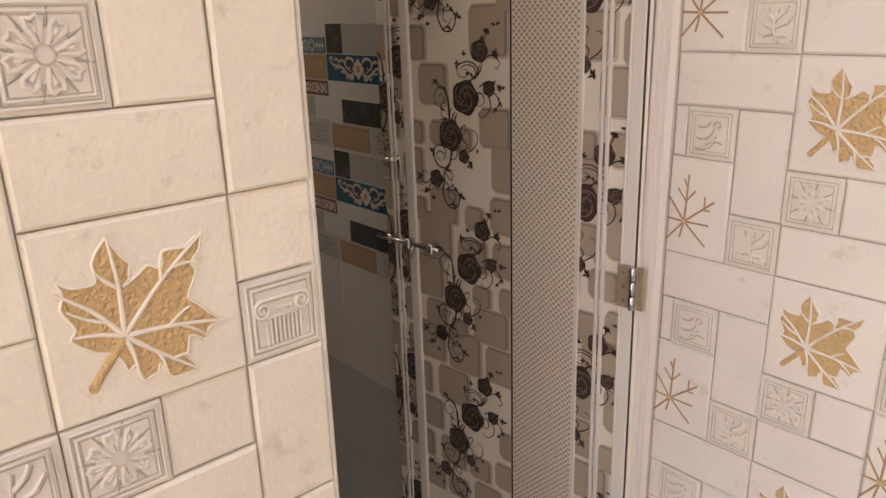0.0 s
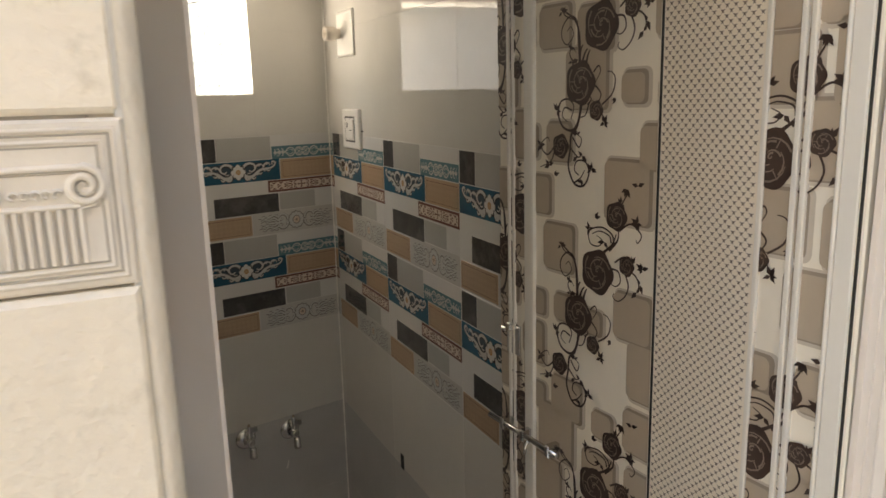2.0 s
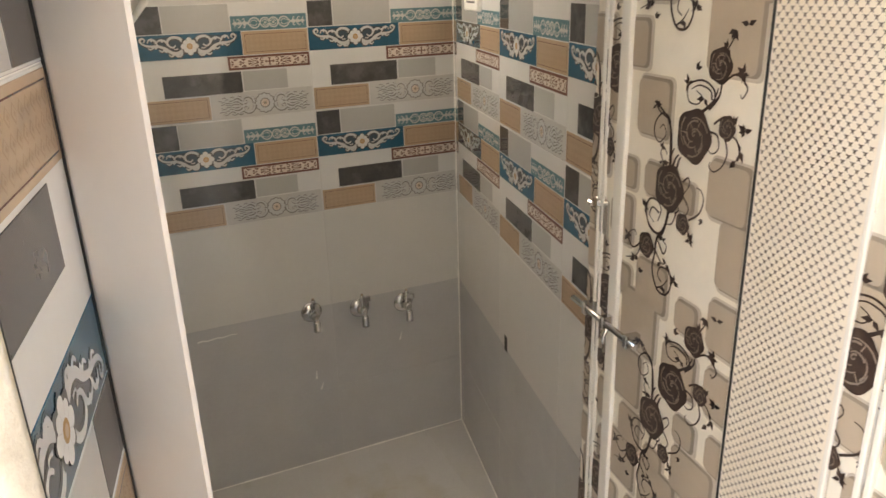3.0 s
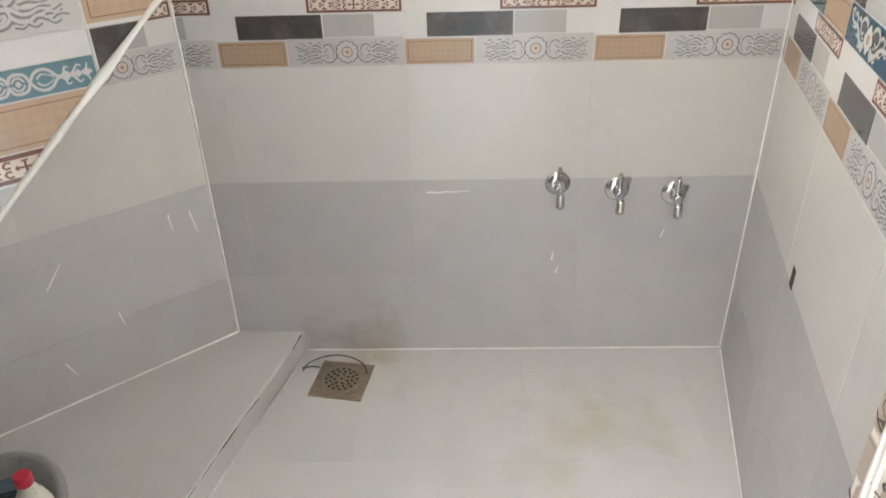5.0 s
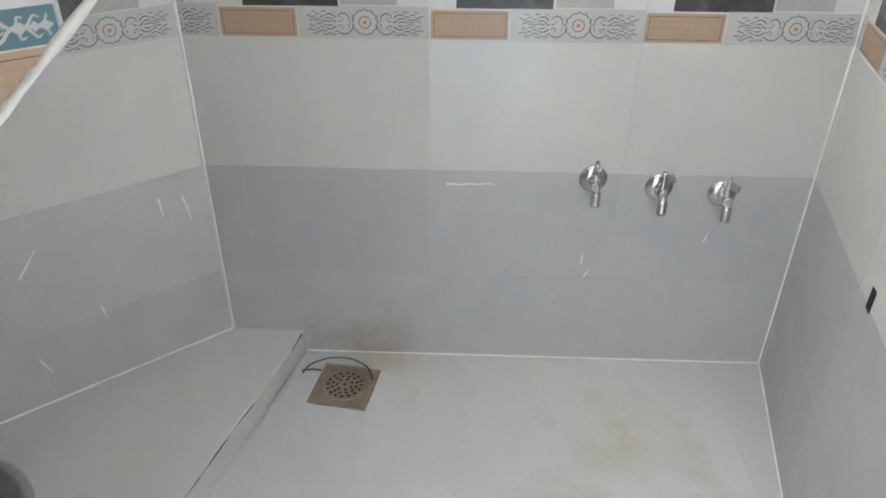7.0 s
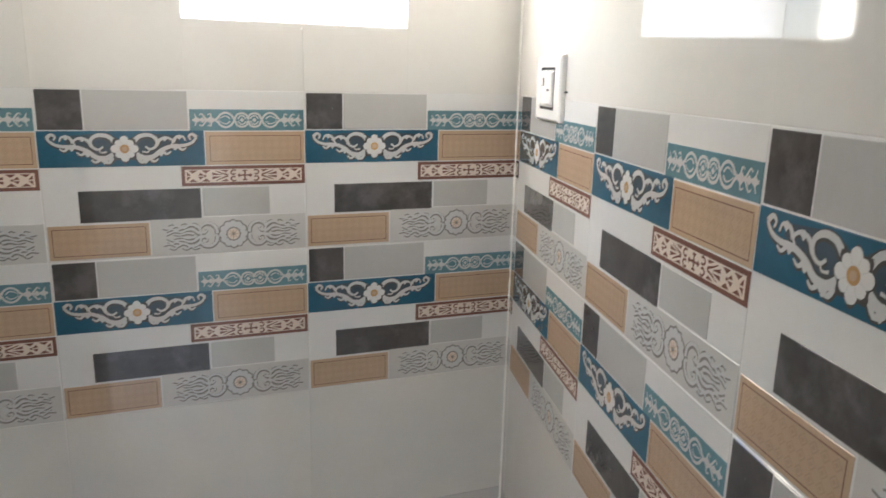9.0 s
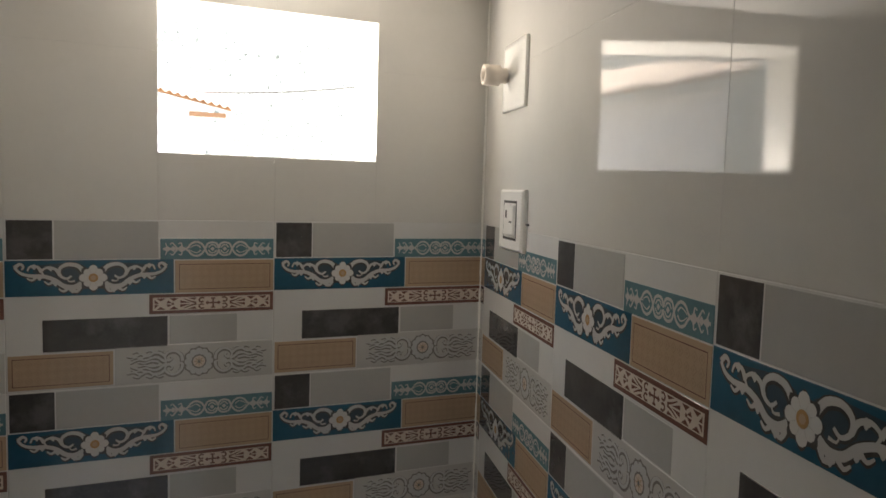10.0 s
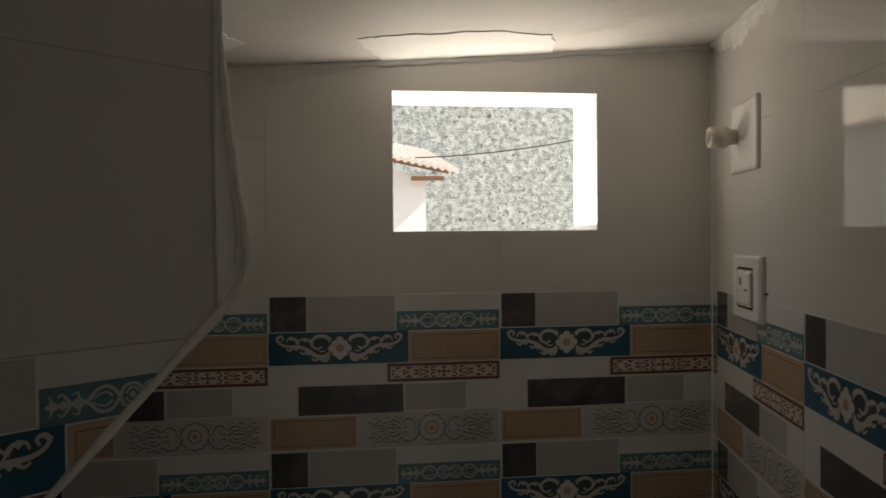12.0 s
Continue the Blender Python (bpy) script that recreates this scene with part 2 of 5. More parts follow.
def scroll(cx, cy, r, start, turns, n=16, shrink=0.25):
    """Points of a spiral that winds inwards."""
    out = []
    for i in range(n + 1):
        k = i / n
        a = start + turns * 2 * math.pi * k
        q = r * (1 - (1 - shrink) * k)
        out.append((cx + q * math.cos(a), cy + q * math.sin(a)))
    return out


def arc(x0, y0, x1, y1, sag, n=8):
    """A bowed line from one point to another."""
    out = []
    dx, dy = x1 - x0, y1 - y0
    for i in range(n + 1):
        k = i / n
        s = sag * 4 * k * (1 - k)
        out.append((x0 + dx * k - dy * s, y0 + dy * k + dx * s))
    return out


def smooth(pts, n=5):
    """A rounded line through the points."""
    out = []
    for i in range(len(pts) - 1):
        a, b, c, d = pts[max(i - 1, 0)], pts[i], pts[i + 1], pts[min(i + 2, len(pts) - 1)]
        for k in range(n):
            t = k / n
            out.append(tuple(0.5 * (2 * b[j] + (c[j] - a[j]) * t + (2 * a[j] - 5 * b[j] + 4 * c[j] - d[j]) * t * t + (3 * b[j] - a[j] - 3 * c[j] + d[j]) * t ** 3) for j in (0, 1)))
    return out + [pts[-1]]


def disc(bm, cx, cy, r, w, mi=0, n=12, lobes=0, deep=0.0):
    plate(bm, [(cx + r * (1 + deep * math.cos(lobes * a)) * math.cos(a), cy + r * (1 + deep * math.cos(lobes * a)) * math.sin(a))
               for a in (2 * math.pi * i / n for i in range(n))], w, mi)


def frame_lines(bm, u0, u1, v0, v1, t, w, mi):
    for a in ((u0, u1, v0, v0 + t), (u0, u1, v1 - t, v1), (u0, u0 + t, v0 + t, v1 - t), (u1 - t, u1, v0 + t, v1 - t)):
        plate(bm, [(a[0], a[2]), (a[1], a[2]), (a[1], a[3]), (a[0], a[3])], w, mi)


def lathe(bm, profile, m=Matrix(), n=20, mi=0, cap=True):
    """A turned form about its own z: profile of (radius, height)."""
    rings = [[bm.verts.new(m @ Vector((r * math.cos(2 * math.pi * i / n), r * math.sin(2 * math.pi * i / n), z))) for i in range(n)] for r, z in profile]
    for a, b in zip(rings, rings[1:]):
        for i in range(n):
            f = bm.faces.new((a[i], a[(i + 1) % n], b[(i + 1) % n], b[i]))
            f.material_index, f.smooth = mi, True
    if cap:
        bm.faces.new(rings[-1]).material_index = mi
        bm.faces.new(rings[0][::-1]).material_index = mi


def tube(bm, pts, radius, n=8, mi=0, jitter=0.0):
    """A round bar along points in space."""
    rings = []
    pts = [Vector(p) for p in pts]
    for i, p in enumerate(pts):
        d = (pts[min(i + 1, len(pts) - 1)] - pts[max(i - 1, 0)]).normalized()
        a = d.orthogonal().normalized() if not rings else (last - d * last.dot(d)).normalized()
        last = a
        b = d.cross(a)
        r = radius * (1 + jitter * noise.noise(p * 25))
        rings.append([bm.verts.new(p + r * (math.cos(2 * math.pi * k / n) * a + math.sin(2 * math.pi * k / n) * b)) for k in range(n)])
    for a, b in zip(rings, rings[1:]):
        for k in range(n):
            f = bm.faces.new((a[k], a[(k + 1) % n], b[(k + 1) % n], b[k]))
            f.smooth, f.material_index = True, mi
    bm.faces.new(rings[0][::-1]).material_index = mi
    bm.faces.new(rings[-1]).material_index = mi


def cut(bm, planes):
    """Keep what lies inside the half-planes (u, v, nu, nv), normals pointing out."""
    for u, v, nu, nv in planes:
        bmesh.ops.bisect_plane(bm, geom=bm.verts[:] + bm.edges[:] + bm.faces[:], plane_co=(u, v, 0), plane_no=(nu, nv, 0), clear_outer=True)


def wall_frame(origin, angle):
    """Wall coordinates: u to the right along the wall, v up, w out of it; angle: u's bearing from x, in degrees."""
    a = radians(angle)
    u, n = Vector((math.cos(a), math.sin(a), 0)), Vector((math.sin(a), -math.cos(a), 0))
    m = Matrix((u, Vector((0, 0, 1)), n)).transposed().to_4x4()
    m.translation = origin
    return m


# ---- the plan ----
FLOOR, YARD = -0.025, -0.06
SKEW = 12.0  # the right and front walls stand askew to the back wall
E1 = Vector((math.cos(radians(SKEW)), -math.sin(radians(SKEW)), 0))
E2 = Vector((math.sin(radians(SKEW)), math.cos(radians(SKEW)), 0))
F_back = wall_frame((0, 0, 0), 0)
F_right = wall_frame((0, 0, 0), -SKEW - 90)
F_under = wall_frame((-1.435, 0, 0), 41)
F_stair = wall_frame((-1.0, -0.646, 0), 39.7)
F_front = wall_frame(E2 * -1.91, -SKEW)
F_reveal = wall_frame(E1 * -0.6745 + E2 * -1.908, 90 - SKEW + 2.75)
F_outer = wall_frame(E1 * -0.021, -SKEW - 90)
ROWS_Z = (0.24, 0.535, 0.84, 1.14, 1.44, 1.74, 2.04)
WIN = (-0.655, -0.244, 1.56, 1.835)
JOINT = 0.0003


def solid_wall(name, m, u0, u1, v0, v1, thick, label, hole=None, material=M_grout, back=0.0007):
    bm = bmesh.new()
    w0, w1 = -thick, -back
    if hole:
        a, b, c, d = hole
        for r in ((u0, a, v0, v1), (b, u1, v0, v1), (a, b, v0, c), (a, b, d, v1)):
            box(bm, r[0], r[1], r[2], r[3], w0, w1)
        bmesh.ops.remove_doubles(bm, verts=bm.verts, dist=1e-5)
    else:
        box(bm, u0, u1, v0, v1, w0, w1)
    ob = part(name, bm, material)
    ob.matrix_basis = m
    return tagged(ob, label, "wall", kind="structure")


def deco_design(bm, x, y, w):
    """The glazed design of one 450 x 300 mm tile, its lower left corner at x, y."""
    def blk(u0, u1, v0, v1, mi, up=0.0006):
        slab(bm, x + u0, x + u1, y + 0.30 - v1, y + 0.30 - v0, w, w + up, 0.0005, mi)
    blk(0.004, 0.073, 0.003, 0.070, DARK)
    blk(0.0755, 0.243, 0.003, 0.070, SILVER)
    blk(0.246, 0.449, 0.034, 0.072, TEAL)
    blk(0.001, 0.269, 0.072, 0.134, BLUE)
    blk(0.271, 0.449, 0.074, 0.134, TAN)
    blk(0.227, 0.449, 0.136, 0.172, BROWN)
    blk(0.056, 0.258, 0.176, 0.232, DARK)
    blk(0.262, 0.382, 0.176, 0.228, SILVER)
    blk(0.003, 0.167, 0.236, 0.297, TAN)
    blk(0.170, 0.449, 0.230, 0.298, ORN)
    t = w + 0.0010
    def pt(u, v):
        return x + u, y + 0.30 - v
    def rib(pts, width, mi, taper=False, ww=t):
        ribbon(bm, [pt(*p) for p in pts], width, ww, mi, taper)
    def dsc(u, v, r, mi, n=12, lobes=0, deep=0.0, ww=t):
        disc(bm, *pt(u, v), r, ww, mi, n, lobes, deep)
    # lined frames on the tan blocks
    for u0, u1, v0, v1 in ((0.278, 0.443, 0.081, 0.128), (0.009, 0.161, 0.242, 0.291)):
        a, b = pt(u0, v1), pt(u1, v0)
        frame_lines(bm, a[0], b[0], a[1], b[1], 0.0012, t, BROWN)
    for u0, u1, v0, v1 in ((0.281, 0.440, 0.084, 0.125), (0.012, 0.158, 0.245, 0.288)):
        nx, ny = round((u1 - u0) / 0.0145), round((v1 - v0) / 0.0145)
        for i in range(nx):
            for j in range(ny):
                cx, cy = pt(u0 + (i + 0.5) * (u1 - u0) / nx, v0 + (j + 0.5) * (v1 - v0) / ny)
                for q, mi, ww in ((0.0066, LATT, t), (0.0048, TAN, t + 0.0002), (0.0024, LATT, t + 0.0004)):
                    plate(bm, [(cx - q, cy), (cx, cy - q), (cx + q, cy), (cx, cy + q)], ww, mi)
    # acanthus scrolls and a flower on the blue band, each line with its dark shadow
    cx, cy = 0.136, 0.103
    def mirrored(line, width, mi=PEARL, taper=True, c=cx, v0=0.0, shade=True, flips=(1,)):
        p = [float(q) / 1000 for q in line.split()]
        for s in (-1, 1):
            for f in flips:
                pts = smooth([(c + s * a, v0 + f * b) for a, b in zip(p[::2], p[1::2])], 3)
                if shade:
                    rib([(a, b + 0.0012) for a, b in pts], width * 1.7, DARK, taper, t - 0.0002)
                rib(pts, width, mi, taper)
    for s in (-1, 1):
        plate(bm, [pt(cx + s * u, v) for u, v in ((0.010, 0.084), (0.022, 0.079), (0.050, 0.077), (0.088, 0.080), (0.094, 0.092), (0.074, 0.100), (0.056, 0.108), (0.042, 0.117), (0.028, 0.122), (0.014, 0.118))], t - 0.0003, SHADE)
    mirrored("17 112 30 119 46 117 60 106 78 99 98 98 112 93 120 84", 0.0098)
    mirrored("120 84 113 78 107 82 110 88", 0.0064)
    mirrored("14 93 24 82 40 79 52 86 52 98 42 104 34 99", 0.0080)
    mirrored("52 98 58 88 70 84 80 90 76 98", 0.0062)
    mirrored("80 92 86 83 97 82 101 90", 0.0060)
    mirrored("20 117 26 127 35 125", 0.0070)
    mirrored("38 119 47 126 54 121", 0.0060)
    mirrored("62 108 69 113 76 108", 0.0054)
    mirrored("88 100 95 106 102 102", 0.0052)
    mirrored("29 108 38 109 41 102", 0.0034, ORN)
    for s in (-1, 1):
        for u, v, q in ((0.059, 0.110, 0.0058), (0.083, 0.101, 0.0048), (0.066, 0.086, 0.0040), (0.091, 0.083, 0.0040), (0.033, 0.124, 0.0048)):
            dsc(cx + s * u, v, q, PEARL, 16, 4, 0.22, t + 0.0002)
    dsc(cx, cy + 0.0010, 0.0225, DARK, 40, 8, 0.12, t + 0.0002)
    for k in range(8):
        a = math.pi / 4 * k
        q = 0.0168 if k % 2 else 0.0195
        dsc(cx + q * 0.80 * math.cos(a), cy + q * 0.80 * math.sin(a), 0.0064 * q / 0.0175, WHITE, 10, ww=t + 0.0004 + 0.00002 * k)
    dsc(cx, cy, 0.0135, WHITE, 16, ww=t + 0.0006)
    for k in range(8):
        a = math.pi / 4 * k + math.pi / 8
        rib([(cx + q * math.cos(a), cy + q * math.sin(a)) for q in (0.009, 0.0160)], 0.0010, ORN, True, t + 0.0007)
    dsc(cx, cy, 0.0078, GOLD, 12, ww=t + 0.0008)
    dsc(cx, cy, 0.0044, TAN, 8, ww=t + 0.0010)
    # rings, hearts and fleurons on the teal band
    c, v0 = 0.3475, 0.053
    B = dict(c=c, v0=v0, shade=False, flips=(-1, 1))
    mirrored("0 1 3 9 10 12 19 10 23 3 24 0", 0.0036, PEARL, False, **B)
    mirrored("4 2 8 7 14 7 18 2", 0.0024, PEARL, False, **B)
    mirrored("24 0 30 9 39 13 48 10 53 4 58 0", 0.0036, PEARL, False, **B)
    mirrored("32 2 38 7 46 5 52 1", 0.0026, PEARL, True, **B)
    mirrored("58 0 64 4 66 11 71 9", 0.0036, PEARL, True, **B)
    mirrored("72 0 76 5 81 11 85 8", 0.0036, PEARL, True, **B)
    mirrored("84 0 90 4 93 11", 0.0034, PEARL, True, **B)
    for s in (-1, 1):
        rib([(c + s * a, v0) for a in (0.056, 0.097)], 0.0036, PEARL)
        for u, q in ((0.011, 0.0036), (0.067, 0.0052), (0.080, 0.0046), (0.092, 0.0040)):
            dsc(c + s * u, v0, q, PEARL, 8, 4, 0.15, t + 0.0002)
    # carved fretwork on the brown band
    a, b = pt(0.233, 0.166), pt(0.443, 0.142)
    plate(bm, [(a[0], a[1]), (b[0], a[1]), (b[0], b[1]), (a[0], b[1])], t - 0.0002, CREAM)
    c, v0 = 0.338, 0.154
    rib([(c, v0 - 0.0095), (c, v0 + 0.0095)], 0.0030, BROWN)
    for v in (-0.0085, 0.0085):
        rib([(c - 0.0040, v0 + v), (c + 0.0040, v0 + v)], 0.0026, BROWN)
    rib([(c - 0.0125, v0), (c + 0.0125, v0)], 0.0028, BROWN)
    B = dict(c=c, v0=v0, shade=False, flips=(-1, 1))
    mirrored("17 3 22 2 25 6 21 10 16 9", 0.0028, BROWN, False, **B)
    mirrored("30 1 40 4 52 9", 0.0034, BROWN, True, **B)
    def wedge(*p):
        for s in (-1, 1):
            for f in (-1, 1):
                plate(bm, [pt(c + s * u / 1000, v0 + f * v / 1000) for u, v in zip(p[::2], p[1::2])], t, BROWN)
    wedge(29, 10.5, 45, 10.5, 33, 6.0)
    wedge(40, 1.2, 58, 1.2, 58, 6.5)
    wedge(61, 10.5, 77, 10.5, 69, 4.5)
    wedge(72, 1.0, 79, 6.5, 82, 1.0)
    wedge(83, 10.5, 99, 10.5, 92, 5.0)
    wedge(95, 1.0, 102, 8.5, 102, 1.0)
    for s in (-1, 1):
        dsc(c + s * 0.010, v0, 0.0032, BROWN, 8, 4, 0.2, t + 0.0002)
        dsc(c + s * 0.0705, v0, 0.0024, BROWN, 6)
    # grey arabesque round a rosette
    c, v0 = 0.313, 0.264
    dsc(c, v0, 0.0275, ORNLINE, 36, 12, 0.06, t - 0.0003)
    for k in range(12):
        a = 2 * math.pi * k / 12
        dsc(c + 0.0195 * math.cos(a), v0 + 0.0195 * math.sin(a), 0.0062, PEARL, 10, ww=t - 0.0001)
    dsc(c, v0, 0.0195, PEARL, 24, ww=t + 0.0001)
    dsc(c, v0, 0.0135, ORNLINE, 24, 12, 0.05, t + 0.0003)
    dsc(c, v0, 0.0108, CREAM, 20, ww=t + 0.0005)
    for k in range(8):
        a = math.pi / 4 * k
        rib([(c + q * math.cos(a), v0 + q * math.sin(a)) for q in (0.003, 0.0098)], 0.0022, TAN, True, t + 0.0007)
    dsc(c, v0, 0.0030, ORNLINE, 8, ww=t + 0.0009)
    B = dict(c=c, v0=v0, shade=False, flips=(-1, 1))
    for line, width in (("29 2 31 13 40 21 51 21 59 14 58 6 52 4 47 8 50 13", 0.0056), ("56 2 63 5 72 11 82 11 92 7 104 9 118 3", 0.0056), ("60 13 68 19 78 20 86 15 93 15 101 19 112 14 124 16", 0.0052),
                        ("70 3 82 5 94 2 106 4", 0.0044), ("78 20 84 25 92 22", 0.0036), ("93 15 100 11 109 13 117 9", 0.0042), ("101 19 106 24 114 21", 0.0034), ("62 22 70 25 76 21", 0.0034)):
        p = [float(q) / 1000 for q in line.split()]
        for s in (-1, 1):
            for f in (-1, 1):
                pts = smooth([(c + s * a, v0 + f * b) for a, b in zip(p[::2], p[1::2])], 3)
                rib([(a, b + 0.0010) for a, b in pts], width * 1.75, ORNLINE, True, t - 0.0002)
                rib([(a, b - 0.0007) for a, b in pts], width * 0.95, PEARL, True, t)
    for s in (-1, 1):
        dsc(c + s * 0.045, v0, 0.0055, PEARL, 8, 4, 0.2)


deco_cache = {}


def deco_tile(wall, u, v, planes=(), wide=1.0):
    """One decorated tile at u, v (lower left) of a wall, cut to the planes given; wide: its share of the full 450 mm."""
    key = None if planes else "whole"
    place = Matrix.Translation((u, v, 0)) @ Matrix.Diagonal((wide, 1, 1, 1))
    if key in deco_cache:
        return part_of("tile", deco_cache[key], DECO, wall, m=place)
    bm = bmesh.new()
    slab(bm, JOINT, 0.45 - JOINT, JOINT, 0.30 - JOINT, -0.006, 0, 0.0009, WHITE)
    deco_design(bm, 0, 0, 0)
    cut(bm, [((a - u) / wide, b - v, c, d) for a, b, c, d in planes])
    if not bm.faces:
        bm.free()
        return None
    me = bpy.data.meshes.new("tile")
    bm.to_mesh(me)
    bm.free()
    if key:
        deco_cache[key] = me
    return part_of("tile", me, DECO, wall, m=place)


plain_cache = {}


def plain_tile(wall, u0, u1, v0, v1, material, holes=(), planes=()):
    """One plain wall tile, cut round a hole or to planes."""
    rects = [(u0, u1, v0, v1)]
    for a, b, c, d in holes:
        rest = []
        for p, q, r, s in rects:
            if p < b and q > a and r < d and s > c:
                rest += [x for x in ((p, min(q, a), r, s), (max(p, b), q, r, s), (max(p, a), min(q, b), r, min(s, c)), (max(p, a), min(q, b), max(r, d), s)) if x[1] - x[0] > 0.004 and x[3] - x[2] > 0.004]
            else:
                rest.append((p, q, r, s))
        rects = rest
    bm = bmesh.new()
    for p, q, r, s in rects:
        j = [JOINT if abs(k - e) < 1e-6 else 0 for k, e in ((p, u0), (q, u1), (r, v0), (s, v1))]
        slab(bm, p + j[0], q - j[1], r + j[2], s - j[3], -0.006, 0, 0.0005 if len(rects) == 1 else 0.0003)
    cut(bm, planes)
    if not bm.faces:
        bm.free()
        return None
    lean = pose(0, 0, 0, random.uniform(-0.12, 0.12), random.uniform(-0.12, 0.12), 0)
    c = Matrix.Translation(((u0 + u1) / 2, (v0 + v1) / 2, 0))
    return part("tile", bm, material, wall, m=c @ lean @ c.inverted())


def tile_wall(wall, u0, u1, first, planes=(), holes=(), top=2.0, bottom=-0.03, pitch=0.45):
    """Dress a wall: two grey courses, a light one, two decorated ones, light ones above. first: a joint's u."""
    start = first - pitch * math.ceil((first - u0) / pitch)
    zs = (bottom,) + ROWS_Z
    for row, (z0, z1) in enumerate(zip(zs, zs[1:])):
        if z0 >= top:
            break
        u = start
        while u < u1 - 0.01:
            a, b = max(u, u0), min(u + pitch, u1)
            if b - a > 0.01:
                if row in (3, 4):
                    edge = list(planes)
                    if u < u0 - 0.002:
                        edge.append((u0, 0, -1, 0))
                    if u + pitch > u1 + 0.002:
                        edge.append((u1, 0, 1, 0))
                    deco_tile(wall, u, z0, edge, pitch / 0.45)
                else:
                    plain_tile(wall, a, b, z0, min(z1, top), M_grey if row < 2 else M_light, holes, planes)
            u += pitch


# ---- the setting ----
bm = bmesh.new()
box(bm, -3.2, 0.5, -3.0, 0.2, -0.25, FLOOR - 0.0008)
floor = tagged(part("floor", bm, M_floor_joint), "grey-white tiled wet floor with ochre stains", "floor", kind="structure")
ground = bmesh.new()
box(ground, -400, 400, -400, 400, -0.6, -0.30)
ground = tagged(part("ground", ground, M_ground), "pale concrete ground outside the house", "ground", kind="structure")

wall_back = solid_wall("wall_back", F_back, -1.9, 0.2, -0.2, 2.3, 0.15, "glazed tiled back wall with decorated band and small window opening", WIN)
wall_right = solid_wall("wall_right", F_right, -0.1, 1.868, -0.2, 2.3, 0.15, "glazed tiled wall with decorated band beside the door")
wall_under = solid_wall("wall_under_stair", F_under, -1.9, 0.05, -0.2, 2.3, 0.12, "two-tone grey tiled wall under the staircase")
wall_front = solid_wall("wall_front", F_front, -2.6, -0.6895, -0.3, 2.6, 0.17, "outer wall dressed in cream maple-leaf relief tiles", material=M_brick, back=0.0045)
wall_outer = solid_wall("wall_outer", F_outer, 1.8570, 6.0, -0.3, 2.6, 0.15, "outer wall with pale maple-leaf relief tiles beside the door", material=M_brick, back=0.0035)

bm = bmesh.new()
box(bm, -0.6890, 0.0, 1.93, 2.6, -0.17, -0.002)
lintel = part("wall_lintel", bm, M_stone)
lintel.matrix_basis = F_front
tagged(lintel, "plastered wall strip above the door opening", "wall", kind="structure")

bm = bmesh.new()
xs, ys = [-2.9 + 0.16 * i for i in range(20)], [-1.78 + 0.12 * i for i in range(17)]
grid = [[bm.verts.new((x, y, 1.936 + 0.066 * x + 0.0018 * noise.noise((x * 3, y * 3, 0)))) for x in xs] for y in ys]
up = [[bm.verts.new((x, y, 2.35)) for x in xs] for y in ys]
for j in range(len(ys) - 1):
    for i in range(len(xs) - 1):
        f = bm.faces.new((grid[j][i], grid[j + 1][i], grid[j + 1][i + 1], grid[j][i + 1]))
        f.smooth = True
        bm.faces.new((up[j][i], up[j][i + 1], up[j + 1][i + 1], up[j + 1][i]))
for a, b, c, d in [(grid[0][i], grid[0][i + 1], up[0][i + 1], up[0][i]) for i in range(len(xs) - 1)] + [(grid[-1][i + 1], grid[-1][i], up[-1][i], up[-1][i + 1]) for i in range(len(xs) - 1)]:
    bm.faces.new((a, b, c, d))
ceiling = tagged(part("ceiling", bm, M_ceiling), "low white painted ceiling with rough plastered edges", "ceiling", kind="structure")

# thin ragged patches on the ceiling, whiter than the rest of it
for outline, seed in (([(-0.722, -0.168), (-0.654, -0.178), (-0.485, -0.180), (-0.374, -0.140), (-0.335, -0.008), (-0.675, -0.008)], 3), ([(-0.933, -0.228), (-0.905, -0.168), (-0.952, -0.124), (-1.020, -0.200)], 6)):
    rnd = random.Random(seed)
    pts = []
    for p, q in zip(outline, outline[1:] + outline[:1]):
        for k in range(6):
            j = 0.006 if k else 0.0
            pts.append((p[0] + (q[0] - p[0]) * k / 6 + rnd.uniform(-j, j), min(-0.004, p[1] + (q[1] - p[1]) * k / 6 + rnd.uniform(-j, j))))
    bm = bmesh.new()
    low = [bm.verts.new((x, y, 1.936 + 0.066 * x - 0.0022)) for x, y in pts]
    top = [bm.verts.new((x, y, 1.936 + 0.066 * x + 0.012)) for x, y in pts]
    bm.faces.new(low)
    for i in range(len(pts)):
        k = (i + 1) % len(pts)
        bm.faces.new((low[i], low[k], top[k], top[i]))
    bmesh.ops.recalc_face_normals(bm, faces=bm.faces)
    tagged(part("trim", bm, M_patch), "thin patch on the ceiling, whiter than its surroundings", "trim", kind="structure")

# plain unseen wall, added behind the walker to close the place and bounce light
alley = solid_wall("wall_unseen", wall_frame(E2 * -4.0, 180 - SKEW), -4.5, 6.0, -0.3, 4.2, 0.2, "plain cream wall added out of view behind the walker", material=M_alley)

# staircase body that juts into the room; its lower edge rises away from the door
SLOPE, KNEE_U, KNEE_Z = 0.893, 0.147, 1.462


def stair_edge(u):
    return KNEE_Z + SLOPE * (u - KNEE_U)


